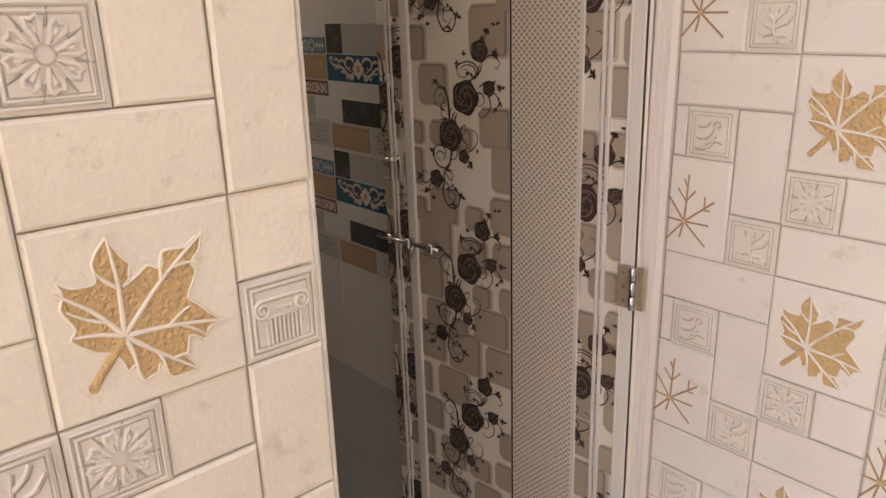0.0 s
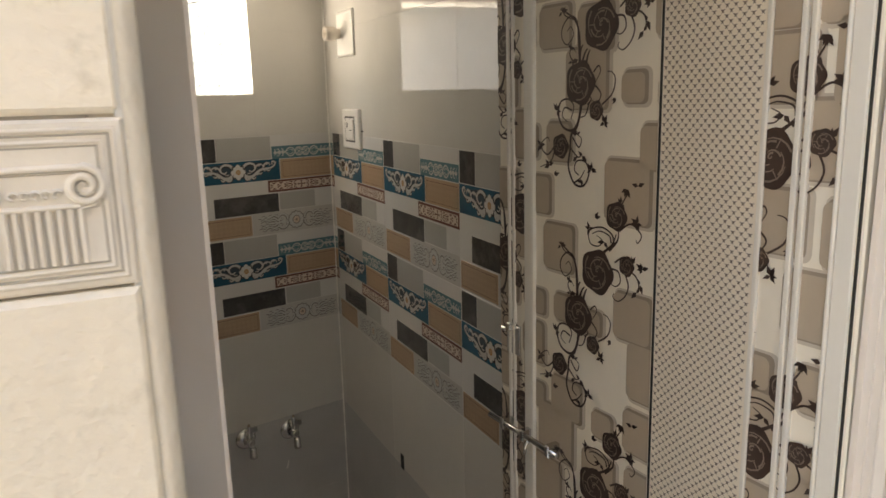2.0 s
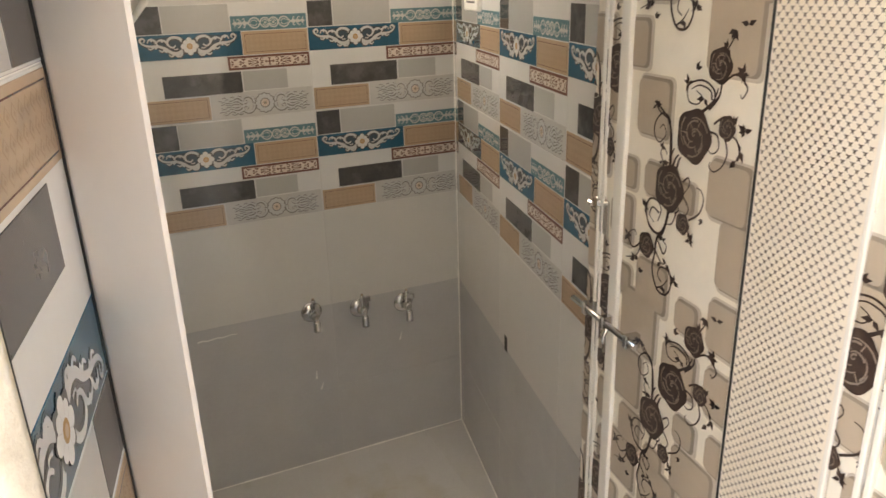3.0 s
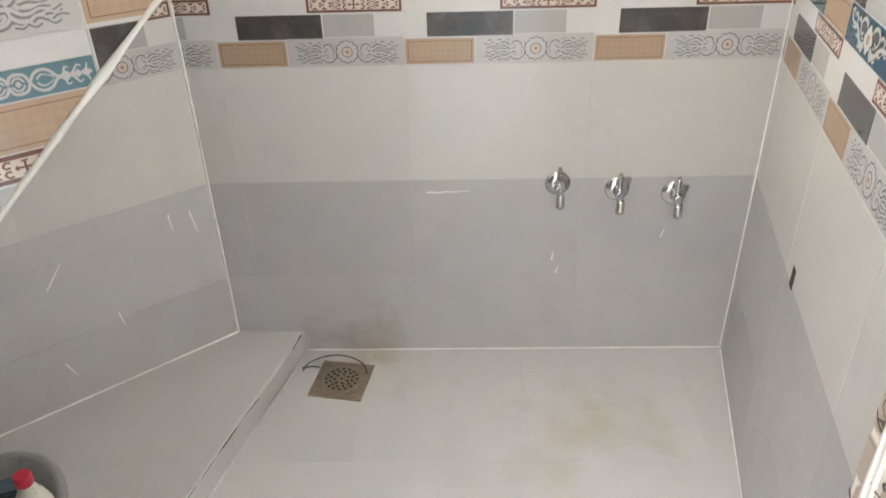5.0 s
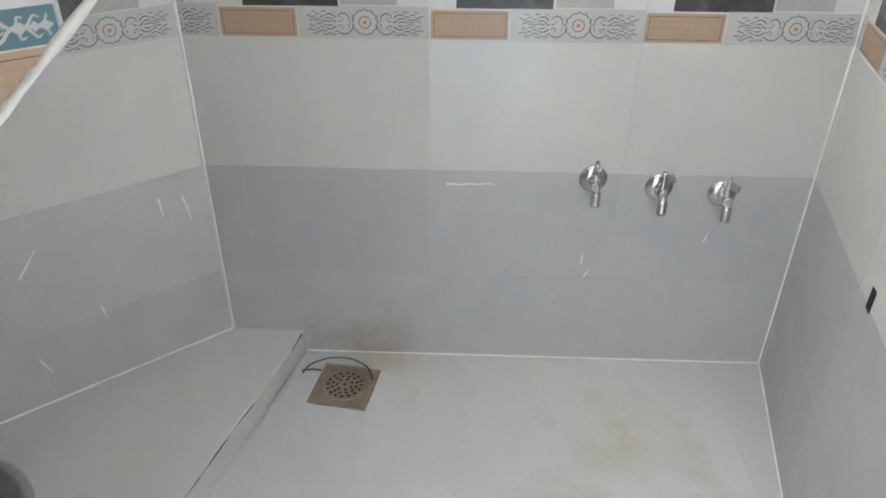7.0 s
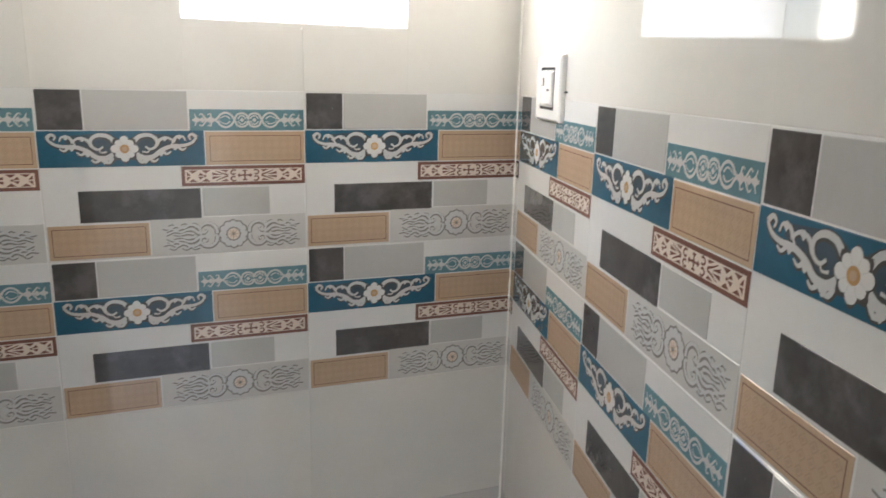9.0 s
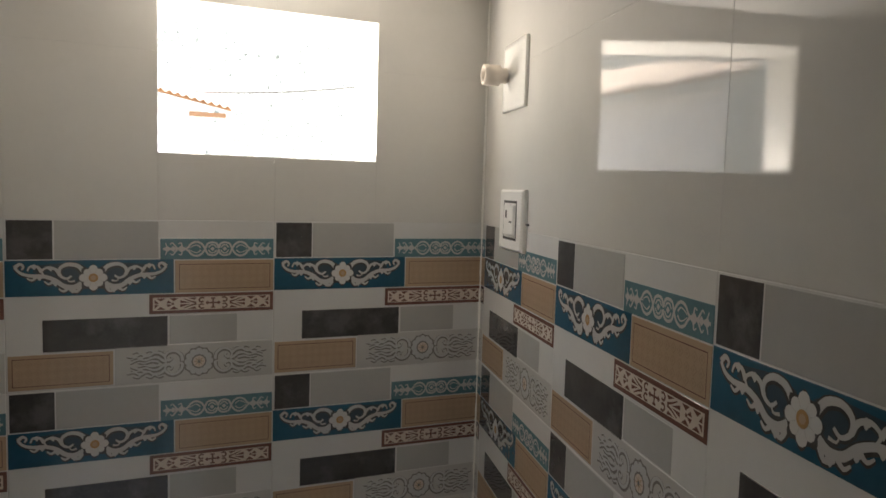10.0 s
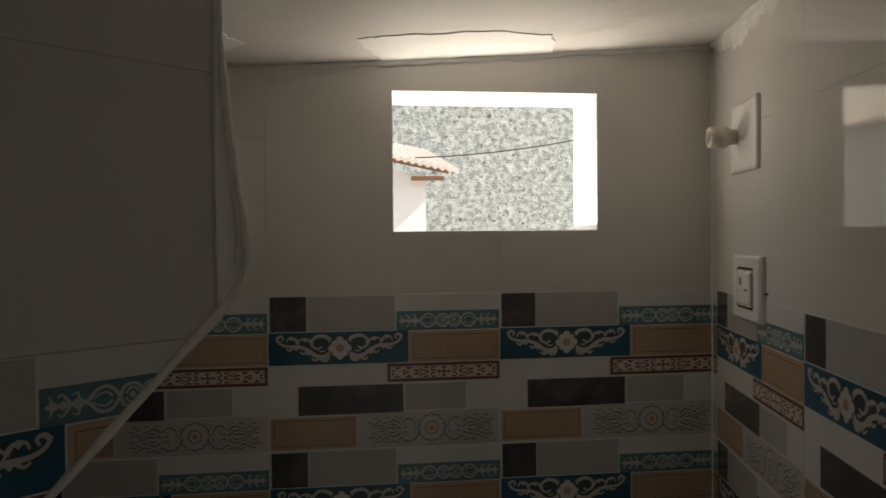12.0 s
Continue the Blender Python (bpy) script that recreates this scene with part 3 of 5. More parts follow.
bm = bmesh.new()
poly = [(-0.62, stair_edge(-0.62)), (KNEE_U, KNEE_Z), (KNEE_U, 2.3), (-0.62, 2.3)]
front = [bm.verts.new((u, v, -0.0018)) for u, v in poly]
back = [bm.verts.new((u, v, -0.80)) for u, v in poly]
bm.faces.new(front)
bm.faces.new(back[::-1])
for i in range(4):
    bm.faces.new((front[i], back[i], back[(i + 1) % 4], front[(i + 1) % 4]))
wall_stair = part("wall_stair", bm, M_plaster)
wall_stair.matrix_basis = F_stair
tagged(wall_stair, "tiled side of the staircase with sloping lower edge", "wall", kind="structure")

# raised platform along the wall under the stair
bm = bmesh.new()
pl = [(-1.24, 0.0), (-1.243, -0.02), (-1.325, -0.357), (-1.42, -0.76), (-1.50, -1.10), (-1.60, -1.50), (-2.7, -1.3), (-2.7, -1.1), (-1.435, 0.0)]
lo = [bm.verts.new((x, y, FLOOR - 0.003)) for x, y in pl]
mid = [bm.verts.new((x, y, 0.041)) for x, y in pl]
hi = [bm.verts.new((x - (0.006 if i < 6 else 0), y, 0.046)) for i, (x, y) in enumerate(pl)]
for a, b in ((lo, mid), (mid, hi)):
    for i in range(len(pl)):
        bm.faces.new((a[i], b[i], b[(i + 1) % len(pl)], a[(i + 1) % len(pl)]))
bm.faces.new(hi)
bmesh.ops.recalc_face_normals(bm, faces=bm.faces)
platform = tagged(part("platform", bm, M_floor), "low raised grey platform with a white-cemented edge", "platform", kind="structure")


def bead(name, pts, r, label, material=M_putty, jitter=0.6, parent=None, n=6):
    """A trowelled bead of white cement along a joint."""
    fine = []
    for p, q in zip(pts, pts[1:]):
        p, q = Vector(p), Vector(q)
        k = max(2, int((q - p).length / 0.025))
        fine += [p.lerp(q, i / k) for i in range(k)]
    fine.append(Vector(pts[-1]))
    bm = bmesh.new()
    tube(bm, fine, r, n, jitter=jitter)
    ob = part(name, bm, material, parent)
    return tagged(ob, label, "trim", kind="structure") if label else ob


def at(m, u, v, w=0.0):
    return m @ Vector((u, v, w))


bead("trim", [(0, 0, FLOOR), (0, 0, 1.93)], 0.0042, "white cement joint in the corner")
bead("trim", [(-1.435, 0, 0.04), (-1.435, 0, 1.5)], 0.0038, "white cement joint in the corner")
bead("trim", [at(F_under, -1.3, 0.047), at(F_under, 0, 0.047)], 0.0035, "white cement joint along the platform")
bead("trim", [at(F_right, 0, FLOOR), at(F_right, 1.8, FLOOR)], 0.003, "white cement joint along the floor")
bead("trim", [(0, 0, FLOOR), (-1.24, 0, FLOOR)], 0.003, "white cement joint along the floor")
# the knee of the stair: tiles end at an upright line, rough putty fills out to the bulging corner
KNEE = [(0.143, 1.460), (0.166, 1.484), (0.180, 1.505), (0.1855, 1.532), (0.180, 1.565), (0.171, 1.625), (0.162, 1.684), (0.157, 1.735), (0.152, 1.79), (0.150, 1.92)]
curve = smooth(KNEE, 4)
bm = bmesh.new()
rows = []
for u, v in curve:
    k = max(u, 0.1495)
    wob = 0.0016 * noise.noise((u * 40, v * 22, 3.1))
    rows.append([bm.verts.new(p) for p in ((0.1475, v, 0.0010), ((0.1475 + k) / 2, v, 0.0016 + wob), (k, v, 0.0 + wob), (k - 0.001, v + 0.002, -0.06))])
for p, q in zip(rows, rows[1:]):
    for i in range(3):
        bm.faces.new((p[i], p[i + 1], q[i + 1], q[i])).smooth = True
tagged(part("trim", bm, M_plaster, None, m=F_stair), "rough putty filling at the stair corner", "trim", kind="structure")
edge = [at(F_stair, u, stair_edge(u) + 0.001) for u in (-0.6, -0.45, -0.3, -0.15, 0.0, 0.10)] + [at(F_stair, u, v, 0.001) for u, v in KNEE]
bead("trim", edge, 0.0058, "rough white putty bead on the stair edge", jitter=0.6)
bead("trim", [at(F_stair, 0.1475, 1.468, 0.001), at(F_stair, 0.1455, 1.6, 0.001), at(F_stair, 0.1475, 1.9, 0.001)], 0.0030, "thin white putty bead on the stair edge", jitter=0.8)
bead("trim", [at(F_stair, 0.168, 1.515, 0.002), at(F_stair, 0.174, 1.56, 0.002), at(F_stair, 0.163, 1.64, 0.002), at(F_stair, 0.153, 1.76, 0.002)], 0.0024, "thin ridge of putty on the stair edge", jitter=1.2)
# the platform's open edge: a dark crack along the top, white cement at the foot
bead("trim", [(-1.245, -0.020, 0.0450), (-1.256, -0.085, 0.0450)], 0.0016, "dark chipped edge of the platform", M_crack, 1.2)
bead("trim", [(-1.305, -0.290, 0.0452), (-1.326, -0.360, 0.0456), (-1.371, -0.550, 0.0456), (-1.408, -0.710, 0.0456)], 0.0011, "dark crack along the platform edge", M_crack, 1.6)
bead("trim", [(-1.411, -0.735, 0.0456), (-1.421, -0.775, 0.0456)], 0.0014, "dark crack along the platform edge", M_crack, 1.2)
bead("trim", [(-1.255, -0.10, FLOOR), (-1.324, -0.357, FLOOR), (-1.379, -0.590, FLOOR), (-1.46, -0.94, FLOOR)], 0.0032, "rough cement fillet along the foot of the platform", M_floor_joint, 1.0)
bead("trim", [(-1.2, 0, 1.858), (-0.9, 0, 1.872), (-0.6, 0, 1.892), (-0.3, 0, 1.914), (0, 0, 1.934)], 0.007, "rough plaster cove between wall and ceiling", M_plaster, 0.9)
bead("trim", [(0, 0, 1.934), at(F_right, 0.5, 1.928), at(F_right, 1.7, 1.905)], 0.008, "rough plaster cove between wall and ceiling", M_putty, 0.9)

def ragged(m, u0, u1, top, deep, seed, label, material=M_plaster):
    """A torn lower edge of plaster that laps over the tiles."""
    rnd = random.Random(seed)
    bm = bmesh.new()
    n = 26
    lo = [(u0 + (u1 - u0) * i / n, top(u0 + (u1 - u0) * i / n) - deep * max(0.0, math.sin(math.pi * i / n)) ** 0.5 * rnd.uniform(0.45, 1.0)) for i in range(n + 1)]
    hi = [(u, top(u) + 0.012) for u, v in lo]
    a = [bm.verts.new((u, v, 0.0004)) for u, v in lo]
    b = [bm.verts.new((u, v + 0.003, 0.0024)) for u, v in lo]
    c = [bm.verts.new((u, v, 0.0065)) for u, v in hi]
    for p, q in ((a, b), (b, c)):
        for i in range(n):
            bm.faces.new((p[i], p[i + 1], q[i + 1], q[i])).smooth = True
    ob = part("trim", bm, material, None, m=m)
    return tagged(ob, label, "trim", kind="structure")


ragged(F_back, -1.10, -0.72, lambda u: 1.932 + 0.066 * u, 0.030, 4, "torn plaster edge lapping over the tiles")
ragged(F_back, -0.66, -0.30, lambda u: 1.932 + 0.066 * u, 0.014, 9, "torn plaster edge lapping over the tiles")
ragged(F_right, 0.004, 0.46, lambda u: 1.934 - 0.013 * u, 0.042, 5, "white putty smeared over the tiles under the ceiling", M_putty)
ragged(F_right, 0.10, 0.24, lambda u: 1.915 - 0.013 * u, 0.030, 12, "white putty smeared over the tiles under the ceiling", M_putty)

# ---- door frame and door ----
door_frame = empty("door_frame", wall_frame(Vector((0, 0, 0)), -SKEW))  # u along the front, w towards the yard


def bar(name, u0, u1, v0, v1, w0, w1, material, parent, label="", ch=0.004):
    bm = bmesh.new()
    box(bm, u0, u1, v0, v1, w0, w1)
    bmesh.ops.bevel(bm, geom=bm.edges[:], offset=ch, segments=2, affect="EDGES")
    return part(name, bm, material, parent, label)


bm = bmesh.new()
plan = [(-0.686, 1.6685), (-0.682, 1.6735), (-0.622, 1.7145), (-0.6185, 1.7135), (-0.620, 1.7095), (-0.690, 1.650), (-0.712, 1.656)]  # the post stands a little askew
rings = [[bm.verts.new((u, v, w)) for u, w in plan] for v in (FLOOR, 1.93)]
for k in range(len(plan)):
    n = (k + 1) % len(plan)
    bm.faces.new((rings[0][k], rings[0][n], rings[1][n], rings[1][k]))
for q in rings:
    bm.faces.new(q)
bmesh.ops.recalc_face_normals(bm, faces=bm.faces)
part("jamb", bm, M_pvc_pink, door_frame)
bm = bmesh.new()
plan = [(-0.046, 1.8310), (-0.0365, 1.8318), (-0.0355, 1.8395), (-0.0330, 1.8402), (-0.0318, 1.8475), (-0.0292, 1.8482), (-0.0250, 1.8560), (-0.001, 1.8560), (-0.001, 1.8310)]
rings = [[bm.verts.new((u, v, w)) for u, w in plan] for v in (FLOOR, 1.93)]
for k in range(len(plan)):
    n = (k + 1) % len(plan)
    bm.faces.new((rings[0][k], rings[0][n], rings[1][n], rings[1][k]))
for q in rings:
    bm.faces.new(q)
bmesh.ops.recalc_face_normals(bm, faces=bm.faces)
part("jamb", bm, M_pvc_pink, door_frame)
bar("head", -0.625, -0.027, 1.88, 1.93, 1.735, 1.80, M_pvc, door_frame)
bar("sealing_strip", -0.6862, -0.6842, FLOOR, 1.92, 1.669, 1.6725, M_seam, door_frame, "dark open joint", 0.0005)
tagged(door_frame, "cream PVC door frame set in the tiled opening", "door frame", kind="structure")

DOOR_A, DOOR_B = E1 * -0.096 + E2 * -1.237, E1 * -0.048 + E2 * -1.829
d_dir = (DOOR_B - DOOR_A).normalized()
DW, D0, D1 = (DOOR_B - DOOR_A).length, FLOOR + 0.01, 1.87
F_door = wall_frame(DOOR_A, math.degrees(math.atan2(d_dir.y, d_dir.x))) @ Matrix.Translation((0, 1.2, 0)) @ Matrix.Rotation(radians(0.55), 4, "Z") @ Matrix.Translation((0, -1.2, 0))  # it hangs a little askew
door = empty("door_1", F_door)
bm = bmesh.new()
box(bm, 0, DW, D0, D1, -0.026, 0)
bmesh.ops.bevel(bm, geom=bm.edges[:], offset=0.002, segments=1, affect="EDGES")
leaf = part("leaf", bm, M_film, door, "PVC door leaf with printed film")
tagged(door, "open PVC bathroom door printed with dark roses and grey squares", "door", kind="structure")
def strip(name, s0, s1, w, material, label=""):
    bm = bmesh.new()
    slab(bm, s0, s1, D0, D1, -0.002, w, 0.0012)
    return part(name, bm, material, door, label)


strip("bead_moulding", 0.0275, 0.0335, 0.006, M_pvc, "cream PVC bead")
strip("bead_moulding", 0.0385, 0.0440, 0.005, M_pvc, "cream PVC bead")
strip("edge_profile", 0.073, 0.095, 0.007, M_pvc, "cream PVC profile")
strip("seam", 0.3355, 0.3395, 0.0015, M_seam, "black seam")
strip("mesh_panel", 0.340, 0.478, 0.0012, M_mesh, "printed lattice panel")
strip("edge_profile", 0.478, 0.4845, 0.004, M_pvc, "cream PVC edge")
strip("bead_moulding", 0.5170, 0.5235, 0.006, M_pvc, "cream PVC bead")
strip("bead_moulding", 0.5275, 0.5340, 0.006, M_pvc, "cream PVC bead")
strip("edge_profile", 0.5630, 0.5670, 0.006, M_pvc, "cream PVC edge bead")
strip("edge_profile", 0.5672, 0.5855, 0.003, M_pvc, "cream PVC edge profile")
strip("seam", 0.5860, 0.5900, 0.0010, M_seam, "dark gap at the hinges")
bm = bmesh.new()
STEP = 0.0110
for j in range(int((D1 - D0) / STEP * 2) - 1):
    y = D0 + 0.006 + j * STEP / 2
    for i in range(13):
        x = 0.345 + i * STEP + (STEP / 2 if j % 2 else 0)
        if x < 0.476:
            r = 0.0036
            plate(bm, [(x - r, y + r * 0.55), (x - r * 0.30, y), (x - r * 0.55, y - r * 0.8), (x, y - r * 0.35), (x + r * 0.55, y - r * 0.8), (x + r * 0.30, y), (x + r, y + r * 0.55), (x, y + r * 0.40)], 0.0016)
tagged(part("lattice_print", bm, M_dot, door, "small dark lattice crosses"), kind="stuff")


def rounded(bm, u0, u1, v0, v1, r, w, mi):
    pts = []
    for cx, cy, a0 in ((u1 - r, v1 - r, 0), (u0 + r, v1 - r, 1), (u0 + r, v0 + r, 2), (u1 - r, v0 + r, 3)):
        pts += [(cx + r * math.cos((a0 + k / 3) * math.pi / 2), cy + r * math.sin((a0 + k / 3) * math.pi / 2)) for k in range(4)]
    plate(bm, pts, w, mi)


def squares(u0, u1, seed):
    """The grey rounded squares printed behind the roses."""
    bm = bmesh.new()
    rnd = random.Random(seed)
    y = D0 - 0.02
    k = 0
    while y < D1:
        x = u0 - 0.02 - (0.03 if k % 2 else 0)
        while x < u1:
            s = rnd.choice((0.040, 0.052, 0.066, 0.080))
            h = s * rnd.uniform(0.8, 1.05)
            yy = y + rnd.uniform(0, 0.014)
            if rnd.random() < 0.86:
                rounded(bm, x + 0.002, x + s + 0.012, yy - 0.006, yy + h + 0.007, 0.010, 0.0007, 2)
                rounded(bm, x + 0.004, x + s + 0.006, yy - 0.002, yy + h + 0.004, 0.008, 0.0010, 1)
                rounded(bm, x, x + s, yy, yy + h, 0.008, 0.0014, 0)
            x += s + rnd.uniform(0.016, 0.03)
        y += 0.078
        k += 1
    cut(bm, [(u0, 0, -1, 0), (u1, 0, 1, 0), (0, D0 + 0.003, 0, -1), (0, D1 - 0.003, 0, 1)])
    return bm


def leaflet(bm, x, y, a, l, w, mi=0):
    c, s = math.cos(a), math.sin(a)
    plate(bm, [(x + p * l * c - q * l * s, y + p * l * s + q * l * c) for p, q in ((0, 0), (0.35, -0.26), (1, 0), (0.35, 0.26))], w, mi)


def rose(bm, x, y, r, w):
    """A bloom: a dark head of overlapping petals whose pale edges wind to the heart."""
    disc(bm, x, y, r * 1.04, w, 0, 40, 5, 0.06)
    for q, a, n in ((0.86, 0.3, 5), (0.88, 2.3, 5), (0.84, 4.4, 5), (0.64, 1.2, 6), (0.62, 3.3, 6), (0.66, 5.3, 5), (0.44, 0.2, 6), (0.42, 2.9, 6), (0.24, 1.0, 9)):
        ribbon(bm, [(x + r * (q - 0.045 * t) * math.cos(a + t * 0.38), y + r * (q - 0.045 * t) * math.sin(a + t * 0.38)) for t in range(n)], r * 0.085, w + 0.0003, 1, True)
    for a, q in ((0.9, 0.80), (2.9, 0.78), (5.0, 0.80), (1.9, 0.55), (4.0, 0.55)):
        ribbon(bm, [(x + r * k * math.cos(a + 0.2 * k), y + r * k * math.sin(a + 0.2 * k)) for k in (q * 0.55, q * 0.8, q)], r * 0.06, w + 0.0003, 1, True)


# the spray's lines in millimetres from the large bloom
STEMS = [
    "-45 -48 -42 -30 -37 -22", "-39 -48 -33 -34 -27 -28", "-30 -48 -26 -36 -22 -30", "-43 -48 -45 -10 -53 10 -70 22 -88 30",
    "24 35 36 46 42 55 43 70", "12 30 30 44 38 60", "-37 -98 -48 -134 -61 -147 -64 -170 -67 -194 -53 -217 -32 -218 -21 -200 -29 -184 -48 -184 -53 -197 -43 -204",
    "-40 -98 -44 -124 -58 -140 -80 -136 -91 -118 -86 -100 -68 -96 -56 -106 -62 -124"]
TENDRILS = [
    "-45 -40 -50 8 -66 18 -82 6 -84 -10 -72 -20 -58 -8 -64 4 -72 -2", "-50 -46 -60 -42 -66 -32 -60 -24 -52 -32", "-84 32 -76 20 -48 10",
    "30 10 44 8 48 -6 38 -14 26 -10", "56 10 64 -8 58 -24 44 -34 34 -30 36 -24", "62 14 78 8 84 -4 80 -14", "-14 -60 -4 -52 0 -60 -10 -74",
    "-10 -78 2 -90 -6 -102 -16 -98", "4 -104 24 -90 30 -72 24 -62 14 -60", "34 42 30 58 8 66 -18 58 -16 40 2 38 10 47 -2 53", "28 46 24 56 4 60 -12 54",
    "45 66 66 78 86 66 80 54 76 58", "44 98 54 112 58 124", "-58 -150 -44 -164 -38 -152 -48 -146", "-62 -166 -46 -178 -36 -174",
    "-98 -163 -118 -178 -134 -164 -118 -152 -112 -158", "-100 -172 -110 -188 -136 -198", "-60 -112 -76 -108 -82 -120 -70 -128", "-22 -100 -30 -118 -44 -122",
    "36 20 52 30 66 30 70 22", "-26 -104 -18 -96 -30 -88", "-54 -216 -40 -208 -30 -196"]
SPRIGS = ((90, 20, 7), (80, -14, 2), (10, -128, 6), (32, -96, 2), (-18, 60, 4), (78, 80, 6), (-6, 78, 2), (56, 124, 5), (78, 130, 2), (-134, -164, 4), (-100, -208, 2), (-112, -194, 4),
          (-94, -112, 5), (-16, -194, 5), (-34, -212, 2), (-36, -176, 3), (-56, -184, 2), (-64, -26, 3), (-84, 26, 3), (46, 104, 3), (-48, -146, 3), (-60, -44, 3), (14, 46, 3), (70, 24, 3), (86, -2, 2))


def spray(bm, x, y, flip=1, w=0.0020):
    """One repeat of the rose spray: blooms, buds, tendrils and leaves."""
    def P(u, v):
        return x + flip * u * 0.93, y + v * 0.96
    for lines, width in ((STEMS, 0.0044), (TENDRILS, 0.0028)):
        for line in lines:
            v = [float(q) / 1000 for q in line.split()]
            ribbon(bm, [P(*p) for p in smooth(list(zip(v[::2], v[1::2])))], width, w, 0, True)
    rnd = random.Random(7)
    for u, v, n in SPRIGS:
        for k in range(n):
            leaflet(bm, *P(u / 1000, v / 1000), rnd.uniform(0, 6.3), rnd.uniform(0.008, 0.0135), w + 0.0002)
    for u, v, q in ((0, 0, 0.030), (-0.042, -0.074, 0.028), (0.038, 0.085, 0.0185), (-0.085, -0.164, 0.0165), (-0.007, -0.112, 0.0125), (0.060, 0.019, 0.013)):
        rose(bm, *P(u, v), q, w + 0.0004)


for s0, s1, seed, sx, z0 in ((0.096, 0.335, 3, 0.234, 1.307), (0.001, 0.0725, 5, 0.057, 1.367), (0.485, 0.5625, 8, 0.490, 1.477)):
    panel = part("film_panel", squares(s0, s1, seed), [M_film_sq, M_film_sh, M_film_soft], door, "printed grey squares")
    bm = bmesh.new()
    for k in range(-5, 3):
        spray(bm, sx, z0 + 0.326 * k)
    cut(bm, [(s0, 0, -1, 0), (s1, 0, 1, 0), (0, D0 + 0.003, 0, -1), (0, D1 - 0.003, 0, 1)])
    part("rose_print", bm, [M_rose, M_rose_line], panel, "dark brown printed roses and tendrils")

# sliding bolt
bm = bmesh.new()
tube(bm, [(-0.012, 1.008, 0.018), (0.06, 1.008, 0.018), (0.170, 1.008, 0.018)], 0.0048, 10)
bolt = part("bolt", bm, M_chrome, door, "chrome sliding bolt")
bm = bmesh.new()
for u in (0.030, 0.085, 0.150):
    slab(bm, u - 0.005, u + 0.005, 0.998, 1.018, 0.000, 0.024, 0.002)
tube(bm, [(0.100, 1.008, 0.018), (0.100, 0.996, 0.026), (0.100, 0.984, 0.028)], 0.003, 8)
part("bolt_bracket", bm, M_chrome, bolt)
bm = bmesh.new()
slab(bm, 0.028, 0.040, 1.172, 1.180, 0.0, 0.022, 0.002)
slab(bm, 0.020, 0.055, 1.130, 1.180, 0.0, 0.004, 0.001)
part("latch_catch", bm, M_chrome, door, "small steel catch")
HINGE_Z = 0.990
bm = bmesh.new()
slab(bm, 0.560, 0.584, HINGE_Z, HINGE_Z + 0.072, 0.003, 0.0075, 0.0008)
hinge = part("hinge", bm, M_hinge, door, "worn brassy steel hinge")
for k in range(3):
    bm = bmesh.new()
    lathe(bm, [(0.0050, 0.0), (0.0060, 0.001), (0.0060, 0.022), (0.0050, 0.023)], Matrix.Translation((0.5885, HINGE_Z + 0.0245 * k, 0.009)) @ pose(0, 0, 0, -90, 0, 0), 12)
    part("knuckle", bm, M_chrome, hinge, "bright worn knuckle")
bm = bmesh.new()
slab(bm, 0.5945, 0.606, HINGE_Z, HINGE_Z + 0.072, 0.002, 0.0065, 0.0008)
part("frame_plate", bm, M_hinge, hinge)
for v in (0.012, 0.036, 0.060):
    bm = bmesh.new()
    lathe(bm, [(0.0034, 0), (0.0034, 0.0008), (0.002, 0.0014)], Matrix.Translation((0.572, HINGE_Z + v, 0.0075)), 10)
    part("screw", bm, M_steel, hinge)


# ---- things ----
def tap(x, z, turn):
    """A short bib tap: round flange, upright spindle with a flat lever, slim nozzle."""
    thing = empty("tap", pose(x, 0.0, z))
    lie = pose(0, 0, 0, 90, 0, 0)
    bm = bmesh.new()
    lathe(bm, [(0.033, 0.0), (0.0335, 0.002), (0.032, 0.004), (0.027, 0.009), (0.014, 0.013)], lie, 32)
    part("flange", bm, M_chrome, thing)
    bm = bmesh.new()
    lathe(bm, [(0.0105, 0.010), (0.0105, 0.022), (0.0125, 0.024), (0.0125, 0.046), (0.009, 0.052)], lie, 20)
    lathe(bm, [(0.0078, 0.014), (0.0085, -0.004), (0.0090, -0.016)], pose(0.002, -0.044, 0), 18)
    part("body", bm, M_chrome, thing)
    bm = bmesh.new()
    lathe(bm, [(0.0090, -0.014), (0.0112, -0.018), (0.0112, -0.040), (0.0118, -0.041), (0.0118, -0.048), (0.0100, -0.050)], pose(0.003, -0.046, 0), 20)
    nozzle = part("nozzle", bm, M_chrome, thing)
    bm = bmesh.new()
    lathe(bm, [(0.0078, -0.0505), (0.0068, -0.046)], pose(0.003, -0.046, 0), 14)
    part("outlet", bm, M_hole, nozzle)
    bm = bmesh.new()
    lathe(bm, [(0.0062, 0.008), (0.0068, 0.012), (0.0068, 0.050), (0.0056, 0.053)], pose(0, -0.034, 0), 16)
    spin = pose(0, -0.034, 0.040, 0, 0, math.degrees(turn))
    at0 = len(bm.verts)
    box(bm, 0.003, 0.026, -0.0045, 0.0045, -0.010, 0.006)
    bm.verts.ensure_lookup_table()
    for v in bm.verts[at0:]:
        v.co = spin @ v.co
    part("handle", bm, M_chrome, thing)
    bm = bmesh.new()
    lathe(bm, [(0.0042, 0.053), (0.0042, 0.058), (0.0030, 0.060)], pose(0, -0.034, 0), 10)
    part("screw", bm, M_steel, thing)
    return tagged(thing, "chrome bib tap with round flange on the tiled wall", "tap", "wall taps")


